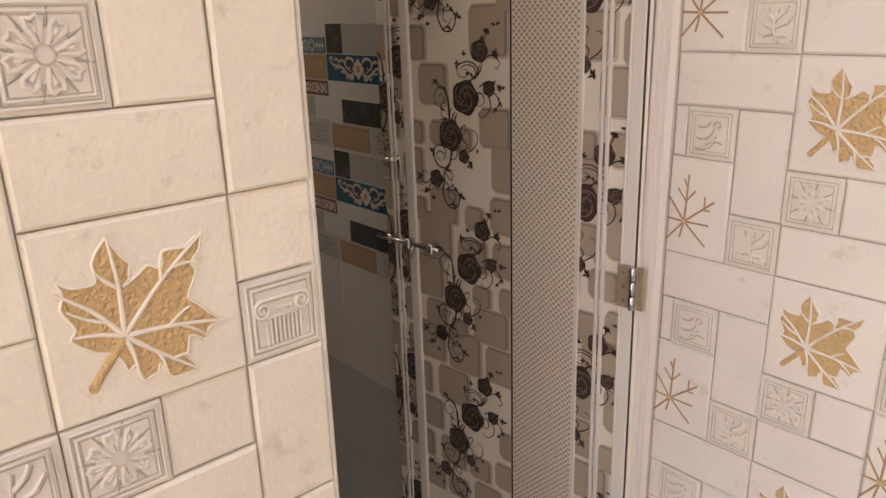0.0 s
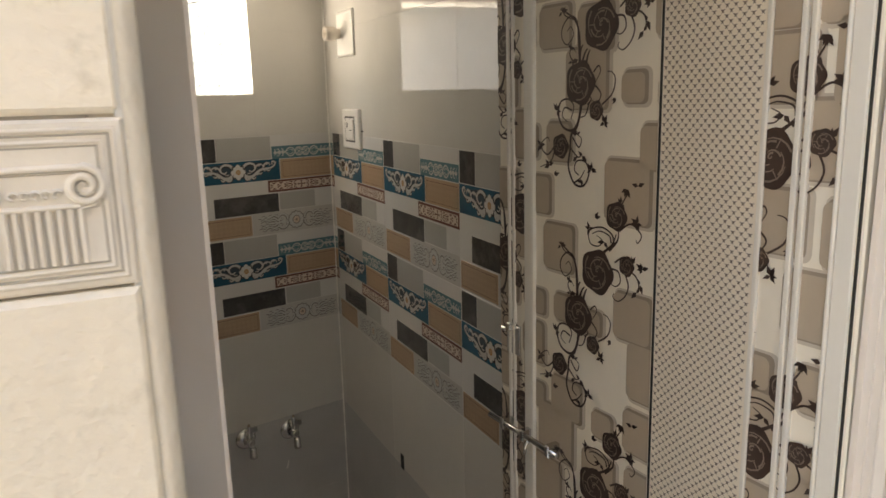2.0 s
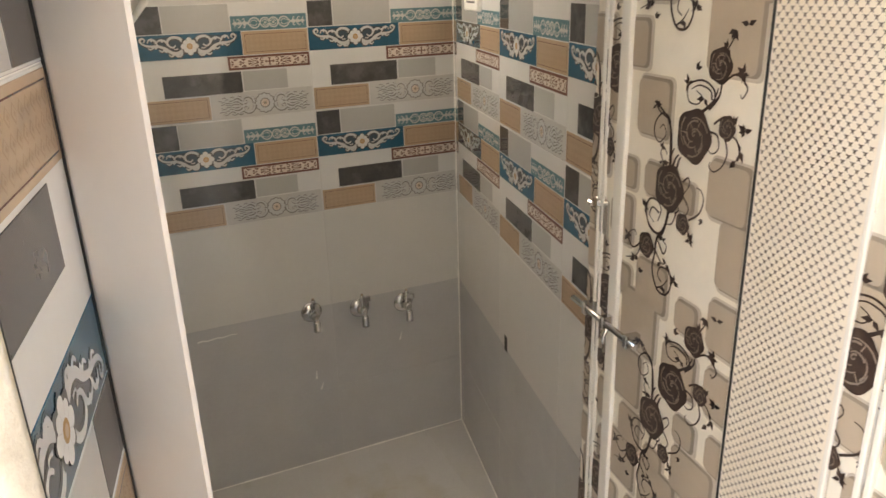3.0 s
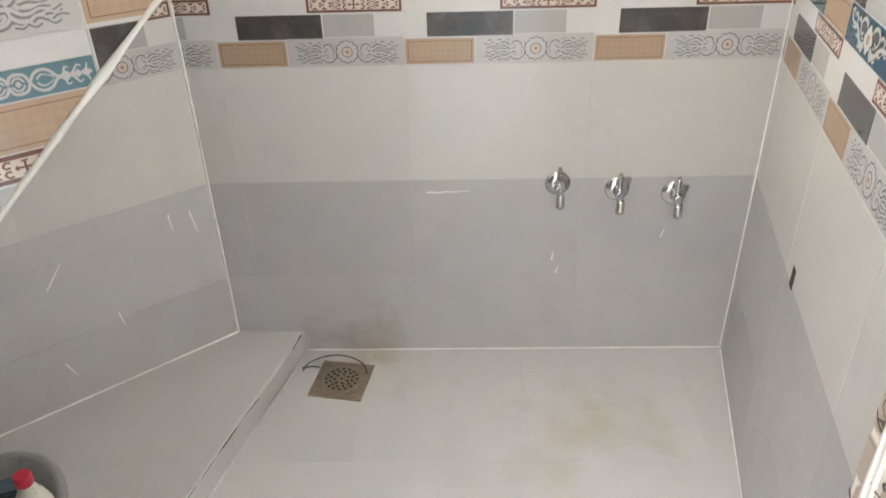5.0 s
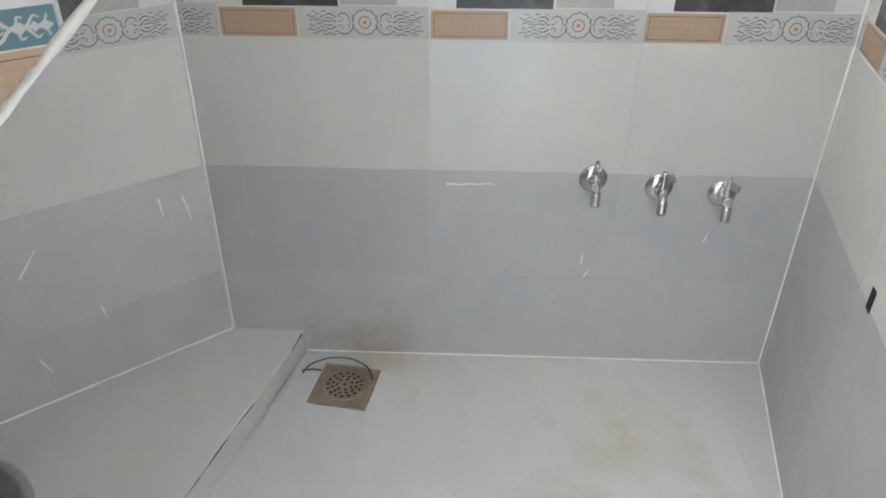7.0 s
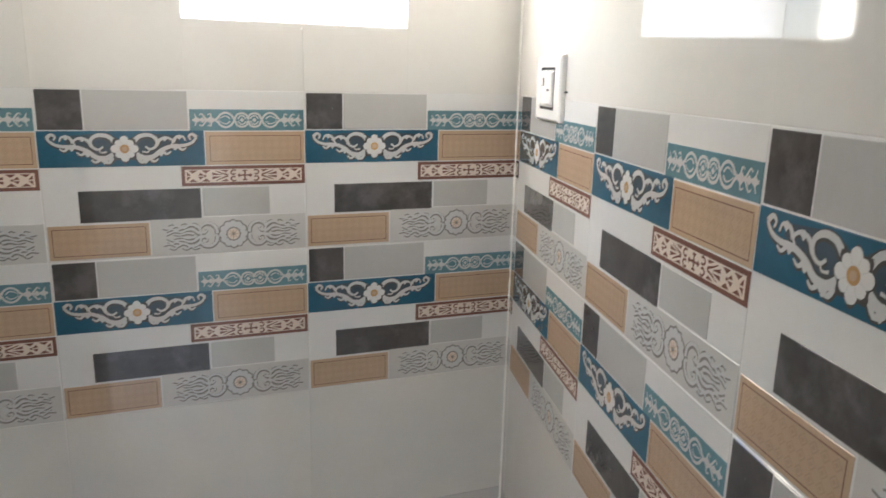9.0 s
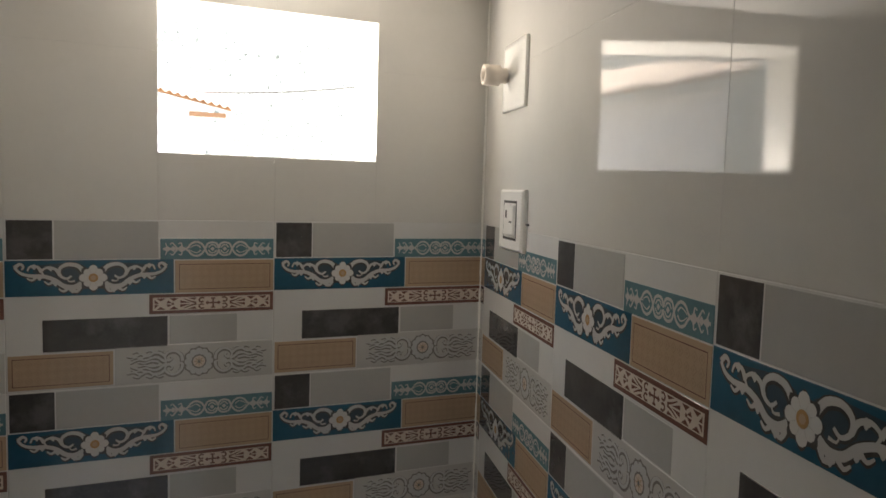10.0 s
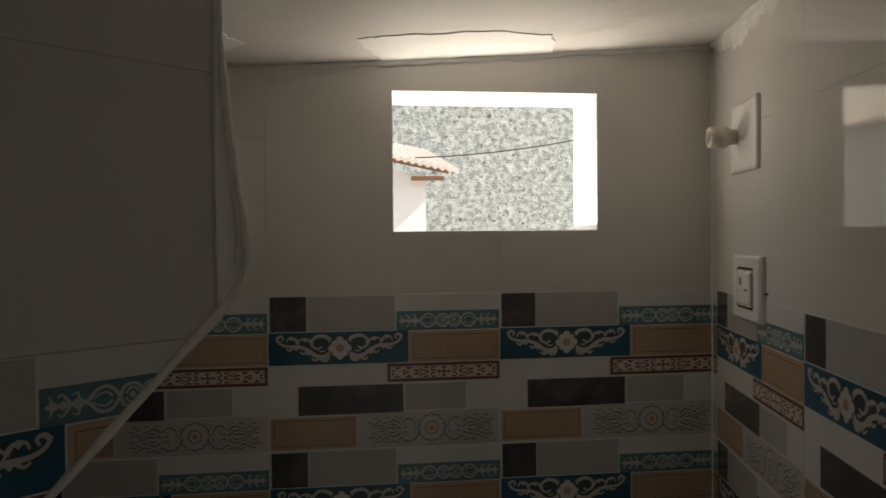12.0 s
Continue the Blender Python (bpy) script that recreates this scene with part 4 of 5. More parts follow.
tap(-0.512, 0.522, -1.5)
tap(-0.356, 0.504, 0.1)
tap(-0.206, 0.490, -0.9)

# switch
switch = empty("switch", F_right @ Matrix.Translation((0.238, 1.457, 0)))
bm = bmesh.new()
slab(bm, -0.070, 0.070, -0.056, 0.056, 0, 0.011, 0.004)
part("cover_plate", bm, M_plastic, switch)
bm = bmesh.new()
frame_lines(bm, -0.040, 0.042, -0.036, 0.036, 0.0046, 0.0113, 0)
plate(bm, [(0.0005, -0.030), (0.0032, -0.030), (0.0032, 0.030), (0.0005, 0.030)], 0.0113)
part("module_gap", bm, M_seam, switch, "dark gap round the module")
bm = bmesh.new()
slab(bm, 0.004, 0.036, -0.028, 0.028, 0.010, 0.016, 0.003)
part("rocker", bm, M_plastic, switch)
bm = bmesh.new()
slab(bm, -0.034, 0.0, -0.028, 0.028, 0.010, 0.013, 0.001)
part("indicator_module", bm, M_plastic, switch)
bm = bmesh.new()
slab(bm, -0.022, -0.014, 0.004, 0.018, 0.012, 0.0134, 0.0002)
part("indicator", bm, M_seam, switch, "small dark indicator")
bm = bmesh.new()
slab(bm, 0.012, 0.028, -0.004, -0.001, 0.015, 0.0164, 0.0002)
part("mark", bm, M_seam, switch, "small dark line")
bm = bmesh.new()
slab(bm, 0.071, 0.082, -0.006, -0.003, 0.0, 0.003, 0.0003)
part("screw_tab", bm, M_seam, switch, "dark tab beside the plate")
tagged(switch, "white plastic light switch plate on the tiled wall", "switch")

# pipe stub with wall plate
stub = empty("pipe_stub", F_right @ Matrix.Translation((0.214, 1.722, 0)))
bm = bmesh.new()
n = 14
vs = [[bm.verts.new((-0.070 + 0.14 * i / n, -0.062 + 0.124 * j / n, 0.006 + 0.016 * math.exp(-((i / n - 0.45) ** 2 + (j / n - 0.5) ** 2) / 0.02))) for i in range(n + 1)] for j in range(n + 1)]
for j in range(n):
    for i in range(n):
        bm.faces.new((vs[j][i], vs[j][i + 1], vs[j + 1][i + 1], vs[j + 1][i])).smooth = True
rim = [vs[0][i] for i in range(n)] + [vs[j][n] for j in range(n)] + [vs[n][i] for i in range(n, 0, -1)] + [vs[j][0] for j in range(n, 0, -1)]
low = [bm.verts.new((v.co.x, v.co.y, 0)) for v in rim]
for i in range(len(rim)):
    k = (i + 1) % len(rim)
    bm.faces.new((low[i], low[k], rim[k], rim[i]))
part("wall_plate", bm, M_plastic, stub)
bm = bmesh.new()
lathe(bm, [(0.014, 0.018), (0.014, 0.030), (0.019, 0.032), (0.019, 0.062), (0.013, 0.062), (0.012, 0.040)], Matrix.Translation((-0.008, 0, 0)), 22, cap=False)
part("pipe", bm, M_pipe, stub, "cream plastic pipe end")
bm = bmesh.new()
disc(bm, -0.008, 0, 0.0135, 0.046, 0, 16)
part("bore", bm, M_hole, stub)
tagged(stub, "cream pipe end on a square white plate", "pipe outlet")

spout = empty("wall_pipe", F_back @ Matrix.Translation((-1.14, 1.282, 0)))
bm = bmesh.new()
lathe(bm, [(0.018, -0.004), (0.018, 0.034), (0.012, 0.034), (0.011, 0.010)], Matrix(), 20, cap=False)
part("pipe", bm, M_steel, spout)
bm = bmesh.new()
disc(bm, 0, 0, 0.013, 0.011, 0, 16)
part("bore", bm, M_hole, spout)
tagged(spout, "short metal pipe end in the decorated wall", "pipe outlet")

# small square cut-out in the side wall tile
bm = bmesh.new()
slab(bm, -0.011, 0.011, -0.022, 0.022, -0.001, 0.0009, 0.0002)
socket = part("wall_cutout", bm, M_hole, None, m=F_right @ Matrix.Translation((0.522, 0.550, 0)))
tagged(socket, "small dark square hole cut in the grey tile", "hole", kind="structure")

# floor drain
drain = empty("floor_drain", pose(-1.113, -0.142, FLOOR, 0, 0, -9))
bm = bmesh.new()
box(bm, -0.077, 0.077, -0.077, 0.077, -0.002, 0.0045)
bmesh.ops.bevel(bm, geom=bm.edges[:], offset=0.0015, segments=1, affect="EDGES")
part("frame", bm, M_steel, drain)
bm = bmesh.new()
lathe(bm, [(0.058, 0.004), (0.058, 0.006), (0.054, 0.0075), (0.050, 0.0065)], Matrix(), 30)
part("grate", bm, M_steel, drain)
bm = bmesh.new()
for r, k in ((0.008, 1), (0.020, 7), (0.032, 12), (0.044, 16)):
    for i in range(k):
        a = 2 * math.pi * i / k + r * 30
        q = 0 if k == 1 else r
        disc(bm, q * math.cos(a), q * math.sin(a), 0.0042, 0.0071, 0, 8)
part("holes", bm, M_hole, drain, "dark drain holes")
tagged(drain, "dirty square steel floor drain with round grate", "drain")
bm = bmesh.new()
loop = smooth([(-1.232, -0.100), (-1.215, -0.070), (-1.165, -0.046), (-1.110, -0.048), (-1.062, -0.075), (-1.042, -0.118)], 6)
tube(bm, [(x, y, FLOOR + 0.004 + 0.010 * math.sin(math.pi * i / (len(loop) - 1))) for i, (x, y) in enumerate(loop)], 0.0021, 6)
tube(bm, [(-1.236, -0.088, FLOOR + 0.004), (-1.205, -0.083, FLOOR + 0.005), (-1.185, -0.086, FLOOR + 0.004)], 0.0020, 6)
tagged(part("wire", bm, M_rubber), "thin dark bent wire lying over the drain", "wire")

# squat pan on the platform
pan = empty("squat_pan", pose(-1.800, -0.690, 0.046, 0, 0, 25) @ Matrix.Diagonal((0.92, 0.95, 1, 1)))
bm = bmesh.new()
ov = Matrix.Diagonal((1.0, 1.28, 1, 1))
lathe(bm, [(0.170, 0.0), (0.172, 0.016), (0.160, 0.026), (0.146, 0.022), (0.135, 0.004), (0.09, 0.001)], ov, 40, cap=False)
bm.faces.new([bm.verts.new(ov @ Vector((0.092 * math.cos(2 * math.pi * i / 24), 0.092 * math.sin(2 * math.pi * i / 24), 0.0012))) for i in range(24)])
part("rim", bm, M_pan, pan)
for s in (-1, 1):
    bm = bmesh.new()
    box(bm, -0.085, 0.085, s * 0.085 - 0.030, s * 0.085 + 0.030, 0.002, 0.024)
    bmesh.ops.bevel(bm, geom=bm.edges[:], offset=0.006, segments=2, affect="EDGES")
    part("foot_tread", bm, M_tread, pan, "slate blue tread")
tagged(pan, "grey oval squat pan with slate blue treads", "toilet")

bottle = empty("bottle", pose(-1.612, -0.772, 0.046) @ Matrix.Diagonal((0.85, 0.85, 0.97, 1)))
bm = bmesh.new()
lathe(bm, [(0.036, 0.0), (0.044, 0.005), (0.046, 0.030), (0.0445, 0.034), (0.046, 0.038), (0.0455, 0.062), (0.044, 0.066), (0.0455, 0.070), (0.0445, 0.135), (0.040, 0.165), (0.030, 0.195), (0.019, 0.215), (0.0145, 0.222), (0.0145, 0.232)], Matrix(), 32)
part("body", bm, M_bottle, bottle, "cloudy plastic bottle body")
bm = bmesh.new()
lathe(bm, [(0.037, 0.001), (0.0452, 0.006), (0.0472, 0.030), (0.0457, 0.034), (0.0472, 0.038), (0.0467, 0.062), (0.0455, 0.066)], Matrix(), 32, cap=False)
part("liquid", bm, M_liquid, bottle, "yellow cleaning liquid")
bm = bmesh.new()
lathe(bm, [(0.0175, 0.224), (0.0190, 0.226), (0.0190, 0.246), (0.0175, 0.251)], Matrix(), 22)
for i in range(22):
    a = 2 * math.pi * i / 22
    tube(bm, [(0.0190 * math.cos(a), 0.0190 * math.sin(a), z) for z in (0.227, 0.245)], 0.0007, 4)
part("cap", bm, M_red, bottle, "red ribbed screw cap")
tagged(bottle, "plastic bottle with red cap and yellow liquid on the platform", "bottle")

# smears of white cement left on the tiles
bm = bmesh.new()
for u, v, l, a in ((-0.80, 0.500, 0.115, 0.03), (-0.515, 0.30, 0.03, 1.5), (-0.50, 0.255, 0.025, 1.2), (-0.22, 0.37, 0.03, 1.3)):
    ribbon(bm, [(u + (k / 8 - 0.5) * l * math.cos(a), v + (k / 8 - 0.5) * l * math.sin(a) + 0.002 * math.sin(k * 2.1)) for k in range(9)], 0.0055, 0.0006, 0, True)
ob = part("cement_smear", bm, M_putty, None, m=F_back)
tagged(ob, "dried white cement smears on the grey tiles", "stain", kind="structure")
bm = bmesh.new()
for u, v, l, a in ((-0.42, 0.42, 0.075, 0.9), (-0.30, 0.24, 0.04, -1.4), (-0.12, 0.46, 0.05, -1.5), (-0.06, 0.44, 0.07, -1.4), (-0.45, 0.15, 0.05, -1.2)):
    ribbon(bm, [(u + (k / 8 - 0.5) * l * math.cos(a), v + (k / 8 - 0.5) * l * math.sin(a)) for k in range(9)], 0.005, 0.0006, 0, True)
ob = part("cement_smear", bm, M_putty, None, m=F_under)
tagged(ob, "dried white cement smears on the grey tiles", "stain", kind="structure")

# ---- window opening and the distance ----
window = empty("window_1", F_back)
a, b, c, d = WIN
for name, r in (("reveal_top", (a - 0.004, b + 0.004, d - 0.001, d + 0.010)), ("reveal_sill", (a - 0.004, b + 0.004, c - 0.010, c + 0.001))):
    bm = bmesh.new()
    box(bm, r[0], r[1], r[2], r[3], -0.156, -0.0005)
    part(name, bm, M_white_render, window)
for name, r in (("reveal_side", (a - 0.010, a + 0.001)), ("reveal_side", (b - 0.001, b + 0.010))):
    bm = bmesh.new()
    box(bm, r[0], r[1], c, d, -0.156, -0.0005)
    part(name, bm, M_white_render, window)
tagged(window, "small unglazed window opening with white plastered reveals", "window", kind="structure")

bm = bmesh.new()
box(bm, -6, 8, 9.0, 9.2, -0.4, 7.0)
far = part("backdrop_wall", bm, M_render)
tagged(far, "sunlit mottled grey rendered wall far outside the window", "wall", kind="structure")
house = empty("neighbour_house", pose(0, 0, 0))
RISE = 0.21  # the roof climbs away from its near end
bm = bmesh.new()
box(bm, -1.95, -0.21, 3.90, 6.0, -0.4, 1.99)
for v in bm.verts:
    v.co.z += RISE * (-0.21 - v.co.x) * (v.co.z > 1)
part("wall", bm, M_white_render, house)
bm = bmesh.new()
rows = [[bm.verts.new((-2.10 + 2.12 * i / 240, y, z + RISE * (2.12 - 2.12 * i / 240) + 0.009 * math.sin(i * 1.05))) for i in range(241)] for y, z in ((3.75, 2.03), (6.2, 2.46))]
rows += [[bm.verts.new(v.co + Vector((0, 0, -0.03))) for v in r] for r in rows]
for p, q in ((0, 1), (3, 2), (2, 0)):
    for i in range(240):
        bm.faces.new((rows[p][i], rows[p][i + 1], rows[q][i + 1], rows[q][i]))
part("roof", bm, M_tin, house, "corrugated tin roof")
for x0, x1, y, z in ((-2.05, -0.05, 3.80, 2.005), (-0.32, -0.085, 3.79, 1.955)):
    bm = bmesh.new()
    box(bm, x0, x1, y, y + 0.06, z, z + 0.028)
    for v in bm.verts:
        v.co.z += RISE * (-0.05 - v.co.x) * (x0 < -1)
    part("eaves_beam", bm, M_timber, house)
tagged(house, "white house with corrugated roof and brown timber eaves", "house")
bm = bmesh.new()
tube(bm, [(-0.55 + 1.8 * k / 10, 4.0, 2.13 + 0.21 * k / 10 - 0.05 * 4 * (k / 10) * (1 - k / 10)) for k in range(11)], 0.005, 6)
tagged(part("overhead_cable", bm, M_rubber), "thin dark cable sagging across the yard", "cable")


# ---- wall and floor pieces ----
tile_wall(wall_back, -1.435, 0.0, 0.004, holes=[WIN], top=1.93)
tile_wall(wall_right, 0.0, 1.806, 0.4645, top=1.935, pitch=0.435)
tile_wall(wall_under, -1.86, 0.0, -0.005, top=1.5)
nl = math.hypot(SLOPE, 1)
stair_planes = [(KNEE_U, KNEE_Z, SLOPE / nl, -1 / nl)]
tile_wall(wall_stair, -0.60, KNEE_U, -0.290, planes=stair_planes, top=2.0, bottom=0.0)

for i, y0 in enumerate((0.0, -0.45, -0.90, -1.35, -1.80)):
    for j in range(4):
        x1 = 0.30 - 0.45 * j - (0.225 if i % 2 else 0)
        bm = bmesh.new()
        x0 = x1 - 0.45
        slab(bm, x0 + 0.0007, x1 - 0.0007, y0 - 0.45 + 0.0007, y0 - 0.0007, FLOOR - 0.005, FLOOR, 0.0006)
        cut(bm, [(0, 0, E1.x, E1.y), (-1.245, -0.03, -0.972, 0.235), tuple(E2 * -1.9)[:2] + tuple(-E2)[:2]])
        if bm.faces:
            part("tile", bm, M_floor, floor)
        else:
            bm.free()

# maple-leaf relief tiles outside, on a 75 mm grid
G = 0.075
LEAF = [(0.36, 0.91), (0.40, 0.83), (0.45, 0.76), (0.44, 0.69), (0.40, 0.65), (0.53, 0.73), (0.60, 0.70), (0.61, 0.78), (0.73, 0.78), (0.82, 0.83), (0.80, 0.75), (0.75, 0.69), (0.77, 0.64),
        (0.71, 0.51), (0.79, 0.42), (0.89, 0.33), (0.80, 0.31), (0.77, 0.25), (0.69, 0.30), (0.66, 0.19), (0.70, 0.14), (0.71, 0.10), (0.57, 0.10), (0.52, 0.20), (0.50, 0.15), (0.43, 0.13),
        (0.40, 0.23), (0.36, 0.21), (0.33, 0.29), (0.29, 0.33), (0.22, 0.36), (0.13, 0.45), (0.16, 0.50), (0.11, 0.61), (0.13, 0.70), (0.11, 0.75), (0.18, 0.70), (0.28, 0.70), (0.28, 0.80)]
HEART = (0.37, 0.40)
VEINS = ("38 66 36 92", "60 65 83 84", "63 38 90 33", "25 56 10 69", "26 44 14 46", "40 29 41 17", "52 26 70 11")
TWIGS = ("37 66 28 76", "59 64 61 78", "65 69 78 69", "59 38 71 46", "64 38 79 26", "52 26 55 12", "59 20 69 20", "29 50 13 60")
relief_cache = {}


def relief_block(kind, nu, nv, stone):
    key = (kind, nu, nv, stone.name)
    if key in relief_cache:
        return relief_cache[key]
    bm = bmesh.new()
    W, H = nu * G, nv * G
    plain = kind in ("leaf", "branch", "plain")
    slab(bm, 0.0008, W - 0.0008, 0.0008, H - 0.0008, -0.006, 0, 0.0030 if plain else 0.0014, 0 if plain else 3)
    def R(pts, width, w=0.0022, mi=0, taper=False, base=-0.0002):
        # mi 1 draws the ridges' shade as wider dark lines
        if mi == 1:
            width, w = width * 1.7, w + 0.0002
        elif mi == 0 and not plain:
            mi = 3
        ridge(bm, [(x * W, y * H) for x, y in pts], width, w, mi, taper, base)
    if kind == "leaf":
        rnd = random.Random(17)
        pts = []
        for (x, y), (p, q) in zip(LEAF, LEAF[1:] + LEAF[:1]):
            pts.append((x * W, y * H))
            e = rnd.uniform(-0.05, 0.06)
            pts.append((((x + p) / 2 + (q - y) * e) * W, ((y + q) / 2 - (p - x) * e) * H))
        pts = smooth(pts + pts[:1], 2)[:-1]
        plate(bm, pts, 0.0006, 2)
        ridge(bm, pts + pts[:1], 0.0024, 0.0016, 0)
        for line in VEINS:
            a, b, c, d = [float(k) / 100 for k in line.split()]
            R(smooth([HEART, (a, b), (c, d)], 4), 0.0056, 0.0024, 0, True)
        for line in TWIGS:
            a, b, c, d = [float(k) / 100 for k in line.split()]
            R(arc(a, b, c, d, 0.06, 5), 0.0042, 0.0022, 0, True)
        R([HEART, (0.30, 0.31), (0.19, 0.18)], 0.0080, 0.0026, 2)
        disc(bm, 0.19 * W, 0.18 * H, 0.0042, 0.0020, 2, 10)
    elif kind == "branch":
        c = (0.30, 0.35)
        for x, y in ((0.33, 0.83), (0.78, 0.60), (0.72, 0.35), (0.68, 0.13), (0.24, 0.18), (0.02, 0.14), (0.02, 0.36), (0.02, 0.58)):
            R([c, (x, y)], 0.0034, 0.0012, 4)
        for x, y, p, q in ((0.31, 0.56, 0.16, 0.68), (0.31, 0.56, 0.46, 0.68), (0.32, 0.70, 0.26, 0.78), (0.58, 0.50, 0.72, 0.50), (0.62, 0.53, 0.62, 0.64)):
            R([(x, y), (p, q)], 0.0030, 0.0012, 4)
        disc(bm, c[0] * W, c[1] * H, 0.0042, 0.0013, 2, 10)
    elif kind != "plain":
        e = 0.155
        plate(bm, [(e * W, e * H), ((1 - e) * W, e * H), ((1 - e) * W, (1 - e) * H), (e * W, (1 - e) * H)], 0.0002, 3)
        for f in (0.07, 0.135):
            R([(f, f), (1 - f, f), (1 - f, 1 - f), (f, 1 - f), (f, f)], 0.0030, 0.0016)
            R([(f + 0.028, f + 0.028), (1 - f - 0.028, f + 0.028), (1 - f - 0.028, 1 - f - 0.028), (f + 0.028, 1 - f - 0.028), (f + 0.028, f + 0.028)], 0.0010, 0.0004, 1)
        if kind == "sunflower":
            for k in range(8):
                a = math.pi / 4 * k + 0.2
                def Q(r, off):
                    return 0.5 + r * math.cos(a + off), 0.5 + r * math.sin(a + off)
                R([Q(0.10, 0.0), Q(0.18, 0.16), Q(0.26, 0.25), Q(0.325, 0.16), Q(0.30, 0.02), Q(0.33, -0.12), Q(0.27, -0.24), Q(0.18, -0.16), Q(0.10, 0.0)], 0.0050, 0.0022, 0)
                R([Q(0.17, 0.0), Q(0.25, 0.0)], 0.0050, 0.0024, 0)
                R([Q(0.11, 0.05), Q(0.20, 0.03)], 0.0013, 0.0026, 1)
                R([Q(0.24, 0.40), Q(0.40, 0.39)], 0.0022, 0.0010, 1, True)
            disc(bm, 0.5 * W, 0.5 * H, 0.0050, 0.0026, 3, 12)
        elif kind == "capital":
            for sgn in (-1, 1):
                R([(0.5 + sgn * p, q) for p, q in scroll(0.25, 0.61, 0.115, 1.6, -1.6, 24)], 0.0040, 0.0028)
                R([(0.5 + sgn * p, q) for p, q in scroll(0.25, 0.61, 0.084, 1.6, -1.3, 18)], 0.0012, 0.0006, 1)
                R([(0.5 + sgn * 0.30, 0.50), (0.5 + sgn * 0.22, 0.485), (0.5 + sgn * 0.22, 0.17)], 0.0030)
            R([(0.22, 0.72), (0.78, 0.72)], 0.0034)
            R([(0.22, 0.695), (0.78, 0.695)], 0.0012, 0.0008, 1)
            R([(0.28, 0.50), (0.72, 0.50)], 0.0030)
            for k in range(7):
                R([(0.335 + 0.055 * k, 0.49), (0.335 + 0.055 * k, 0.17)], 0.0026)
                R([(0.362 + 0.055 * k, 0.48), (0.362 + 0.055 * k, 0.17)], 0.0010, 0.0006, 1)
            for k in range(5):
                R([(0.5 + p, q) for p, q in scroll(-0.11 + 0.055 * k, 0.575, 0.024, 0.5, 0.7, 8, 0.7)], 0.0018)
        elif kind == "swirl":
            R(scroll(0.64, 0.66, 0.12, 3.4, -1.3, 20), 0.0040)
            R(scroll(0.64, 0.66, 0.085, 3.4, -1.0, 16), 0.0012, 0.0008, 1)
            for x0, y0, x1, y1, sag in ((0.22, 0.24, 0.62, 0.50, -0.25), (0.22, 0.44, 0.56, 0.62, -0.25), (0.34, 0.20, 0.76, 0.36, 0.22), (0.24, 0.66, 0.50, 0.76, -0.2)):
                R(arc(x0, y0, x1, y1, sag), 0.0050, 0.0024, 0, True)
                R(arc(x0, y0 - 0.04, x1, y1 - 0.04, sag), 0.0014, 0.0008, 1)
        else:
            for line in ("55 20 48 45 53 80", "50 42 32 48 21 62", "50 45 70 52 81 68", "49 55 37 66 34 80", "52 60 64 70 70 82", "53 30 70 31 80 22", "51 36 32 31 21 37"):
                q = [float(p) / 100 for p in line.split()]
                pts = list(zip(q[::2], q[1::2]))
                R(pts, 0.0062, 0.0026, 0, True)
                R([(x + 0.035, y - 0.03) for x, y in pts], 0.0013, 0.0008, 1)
    me = bpy.data.meshes.new("tile")
    bm.to_mesh(me)
    bm.free()
    for x in (stone, M_relief_shade, M_leaf, M_relief_ground, M_branch):
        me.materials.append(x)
    relief_cache[key] = me
    return me


def relief(wall, u, v, nu, nv, kind, stone):
    part_of("tile", relief_block(kind, nu, nv, stone), None, wall, m=Matrix.Translation((u, v, random.uniform(-0.0016, 0.0016) if nu + nv < 4 else 0.0004)))


# the pattern over one 450 x 300 mm tile: column, row, width, height in 75 mm steps
UNIT_A = [(0, 0, 2, 2, "leaf"), (0, 2, 2, 1, "plain"), (0, 3, 1, 1, "sunflower"), (1, 3, 1, 1, "plain"), (2, 0, 1, 1, "capital"), (2, 1, 1, 1, "plain"), (2, 2, 1, 2, "plain")]
UNIT_B = [(0, 0, 1, 2, "plain"), (0, 2, 1, 1, "swirl"), (0, 3, 1, 1, "plain"), (1, 0, 2, 1, "plain"), (1, 1, 2, 2, "leaf"), (1, 3, 1, 1, "plain"), (2, 3, 1, 1, "sprig")]
for rep in range(8):
    z = 1.175 + 0.30 * (rep - 5)
    for k, unit in enumerate((UNIT_A, UNIT_B, UNIT_A, UNIT_B)):
        for cu, cv, nu, nv, kind in unit:
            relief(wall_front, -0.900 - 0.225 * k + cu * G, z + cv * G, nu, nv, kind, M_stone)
UNIT_C = [(0, 0, 1, 2, "branch"), (0, -1, 2, 1, "plain"), (0, 2, 1, 1, "swirl"), (1, 0, 1, 1, "sprig"), (1, 1, 1, 2, "plain")]
UNIT_EDGE = [(-0.287, 0, 1.287, 2, "branch"), (-0.287, -1, 2.287, 1, "plain"), (-0.287, 2, 0.287, 1, "plain"), (0, 2, 1, 1, "swirl"), (1, 0, 1, 1, "sprig"), (1, 1, 1, 2, "plain")]
UNIT_D = [(0, 2, 2, 2, "leaf"), (0, 1, 1, 1, "sunflower"), (1, 1, 1, 1, "plain"), (0, 0, 2, 1, "plain")]
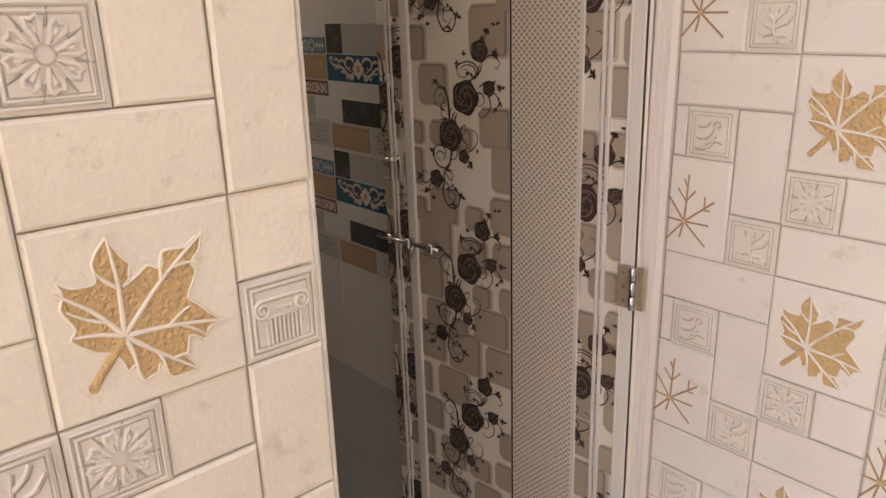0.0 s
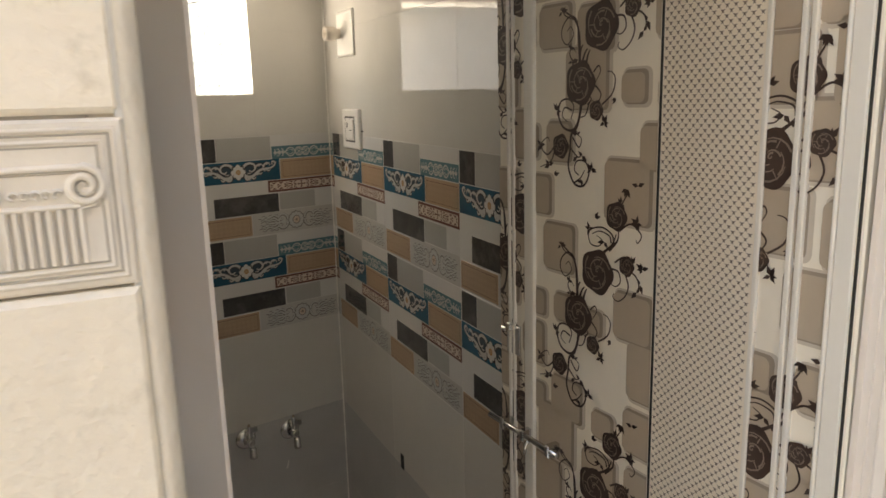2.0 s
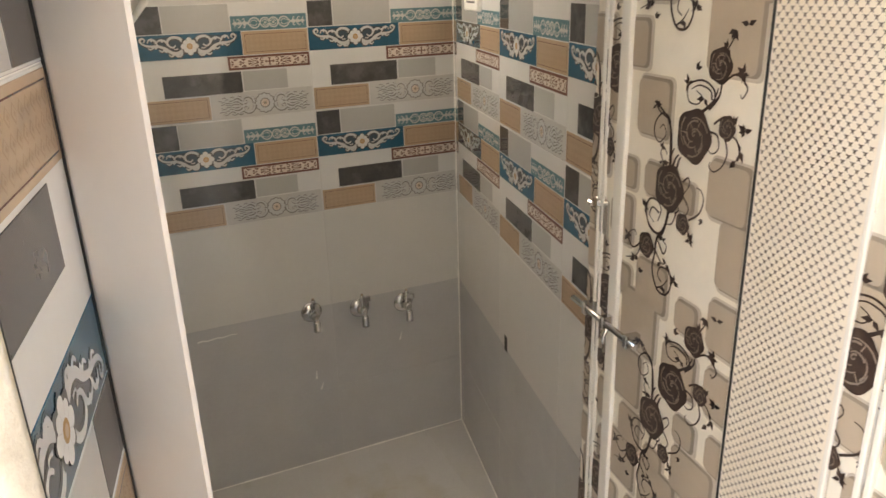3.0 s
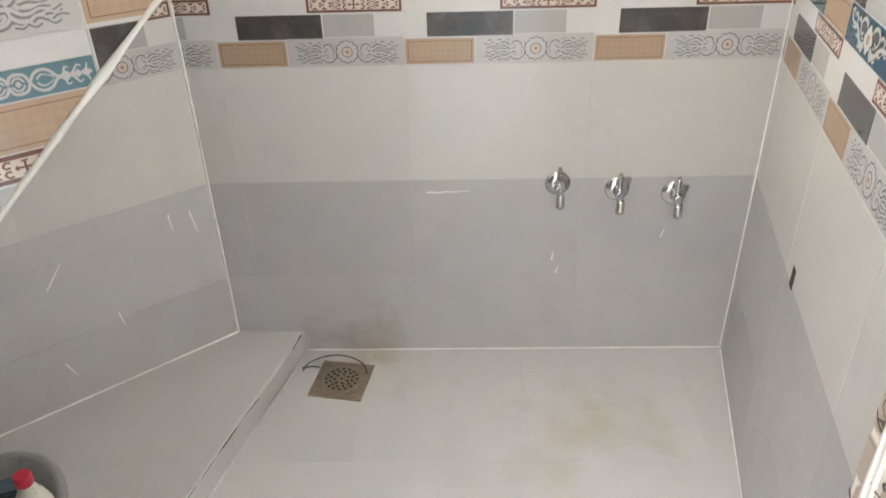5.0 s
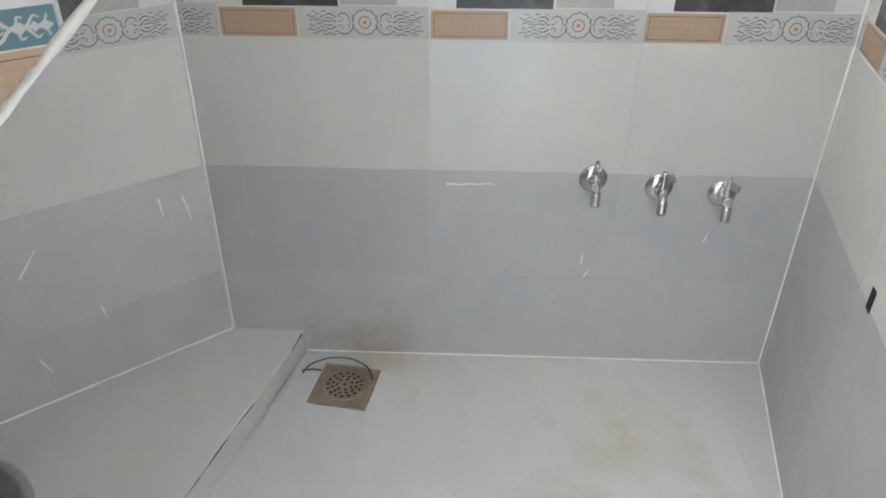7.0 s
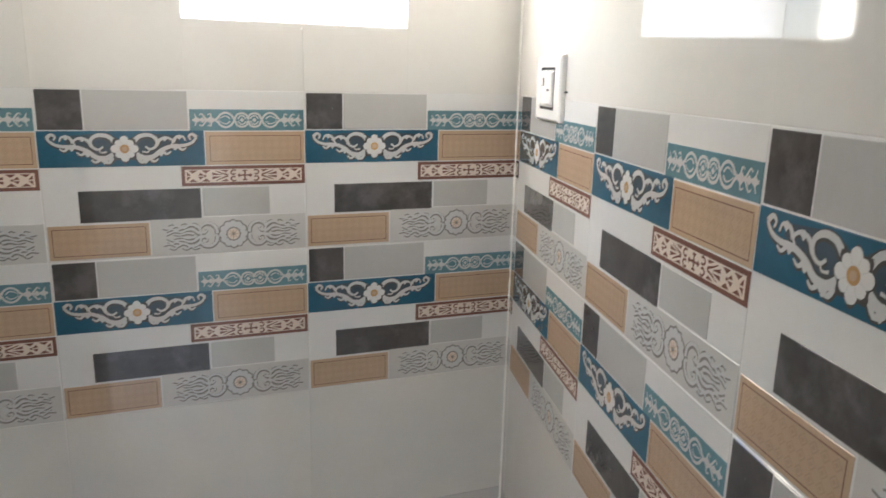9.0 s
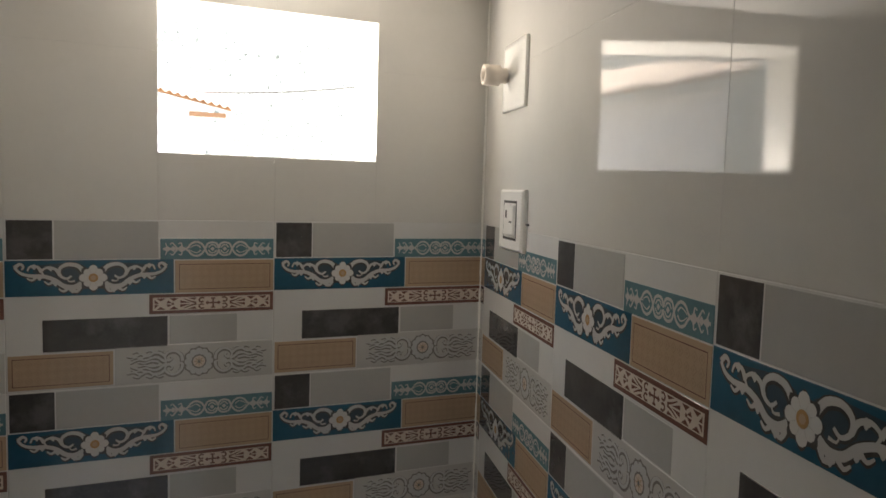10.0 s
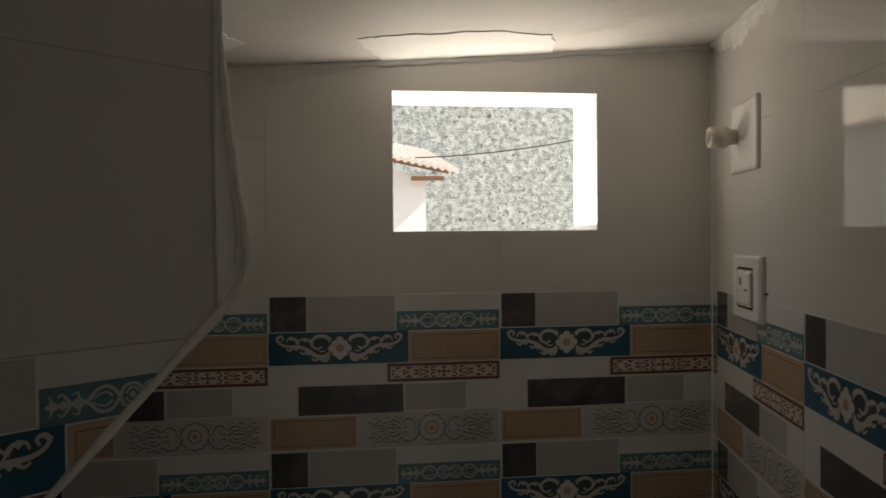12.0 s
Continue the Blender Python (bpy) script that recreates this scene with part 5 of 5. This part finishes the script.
for rep in range(8):
    z = 1.095 + 0.30 * (rep - 5)
    for k, unit in enumerate((UNIT_EDGE, UNIT_D, UNIT_C, UNIT_D)):
        for cu, cv, nu, nv, kind in unit:
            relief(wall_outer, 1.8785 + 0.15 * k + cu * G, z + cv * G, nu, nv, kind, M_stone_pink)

# the cream edge of the front tiles at the opening, with a dark joint behind it
for name, u0, u1, w0, w1, mm, ch, label in (("trim", -0.6690, -0.6650, -0.0240, -0.0202, M_seam, 0.0006, "dark joint behind the tile edge"), ("trim", -0.6890, -0.6752, -0.0115, -0.0062, M_stone, 0.0005, "mortar bed behind the tile edge")):
    bm = bmesh.new()
    box(bm, u0, u1, -0.3, 2.6, w0, w1)
    bmesh.ops.bevel(bm, geom=bm.edges[:], offset=ch, segments=3, affect="EDGES")
    tagged(part(name, bm, mm, None, m=F_front), label, "trim", kind="structure")

bm = bmesh.new()
plan = [(-0.6752, 0.0004), (-0.6705, -0.0030), (-0.6672, -0.0090), (-0.6655, -0.0160), (-0.6645, -0.0200), (-0.6752, -0.0200)]
rings = [[bm.verts.new((u, v, w)) for u, w in plan] for v in (-0.3, 2.6)]
for k in range(len(plan)):
    n = (k + 1) % len(plan)
    bm.faces.new((rings[0][k], rings[0][n], rings[1][n], rings[1][k])).smooth = k < 4
bmesh.ops.recalc_face_normals(bm, faces=bm.faces)
tagged(part("trim", bm, M_stone, None, m=F_front), "rounded cream tile edge at the door opening", "trim", kind="structure")

# decorated tiles on the reveal beside the frame
wall_reveal = solid_wall("wall_reveal", F_reveal, 0.0, 0.238, -0.2, 1.93, 0.004, "narrow door reveal dressed with offcuts of decorated tile")
REVEAL_TOP = 1.442
spin = Matrix.Rotation(radians(180), 4, "Z")
for k in range(-2, 5):
    bm = bmesh.new()
    slab(bm, JOINT, 0.45 - JOINT, JOINT, 0.30 - JOINT, -0.002, 0, 0.0009, WHITE)
    deco_design(bm, 0, 0, 0)
    planes = [(0.238, 0, 1, 0)]
    if k == -2:
        planes.append((0, 0.15, 0, -1))
    cut(bm, planes)
    part("tile", bm, DECO, wall_reveal, m=Matrix.Translation((0.238, REVEAL_TOP - 0.30 * k, 0)) @ spin)
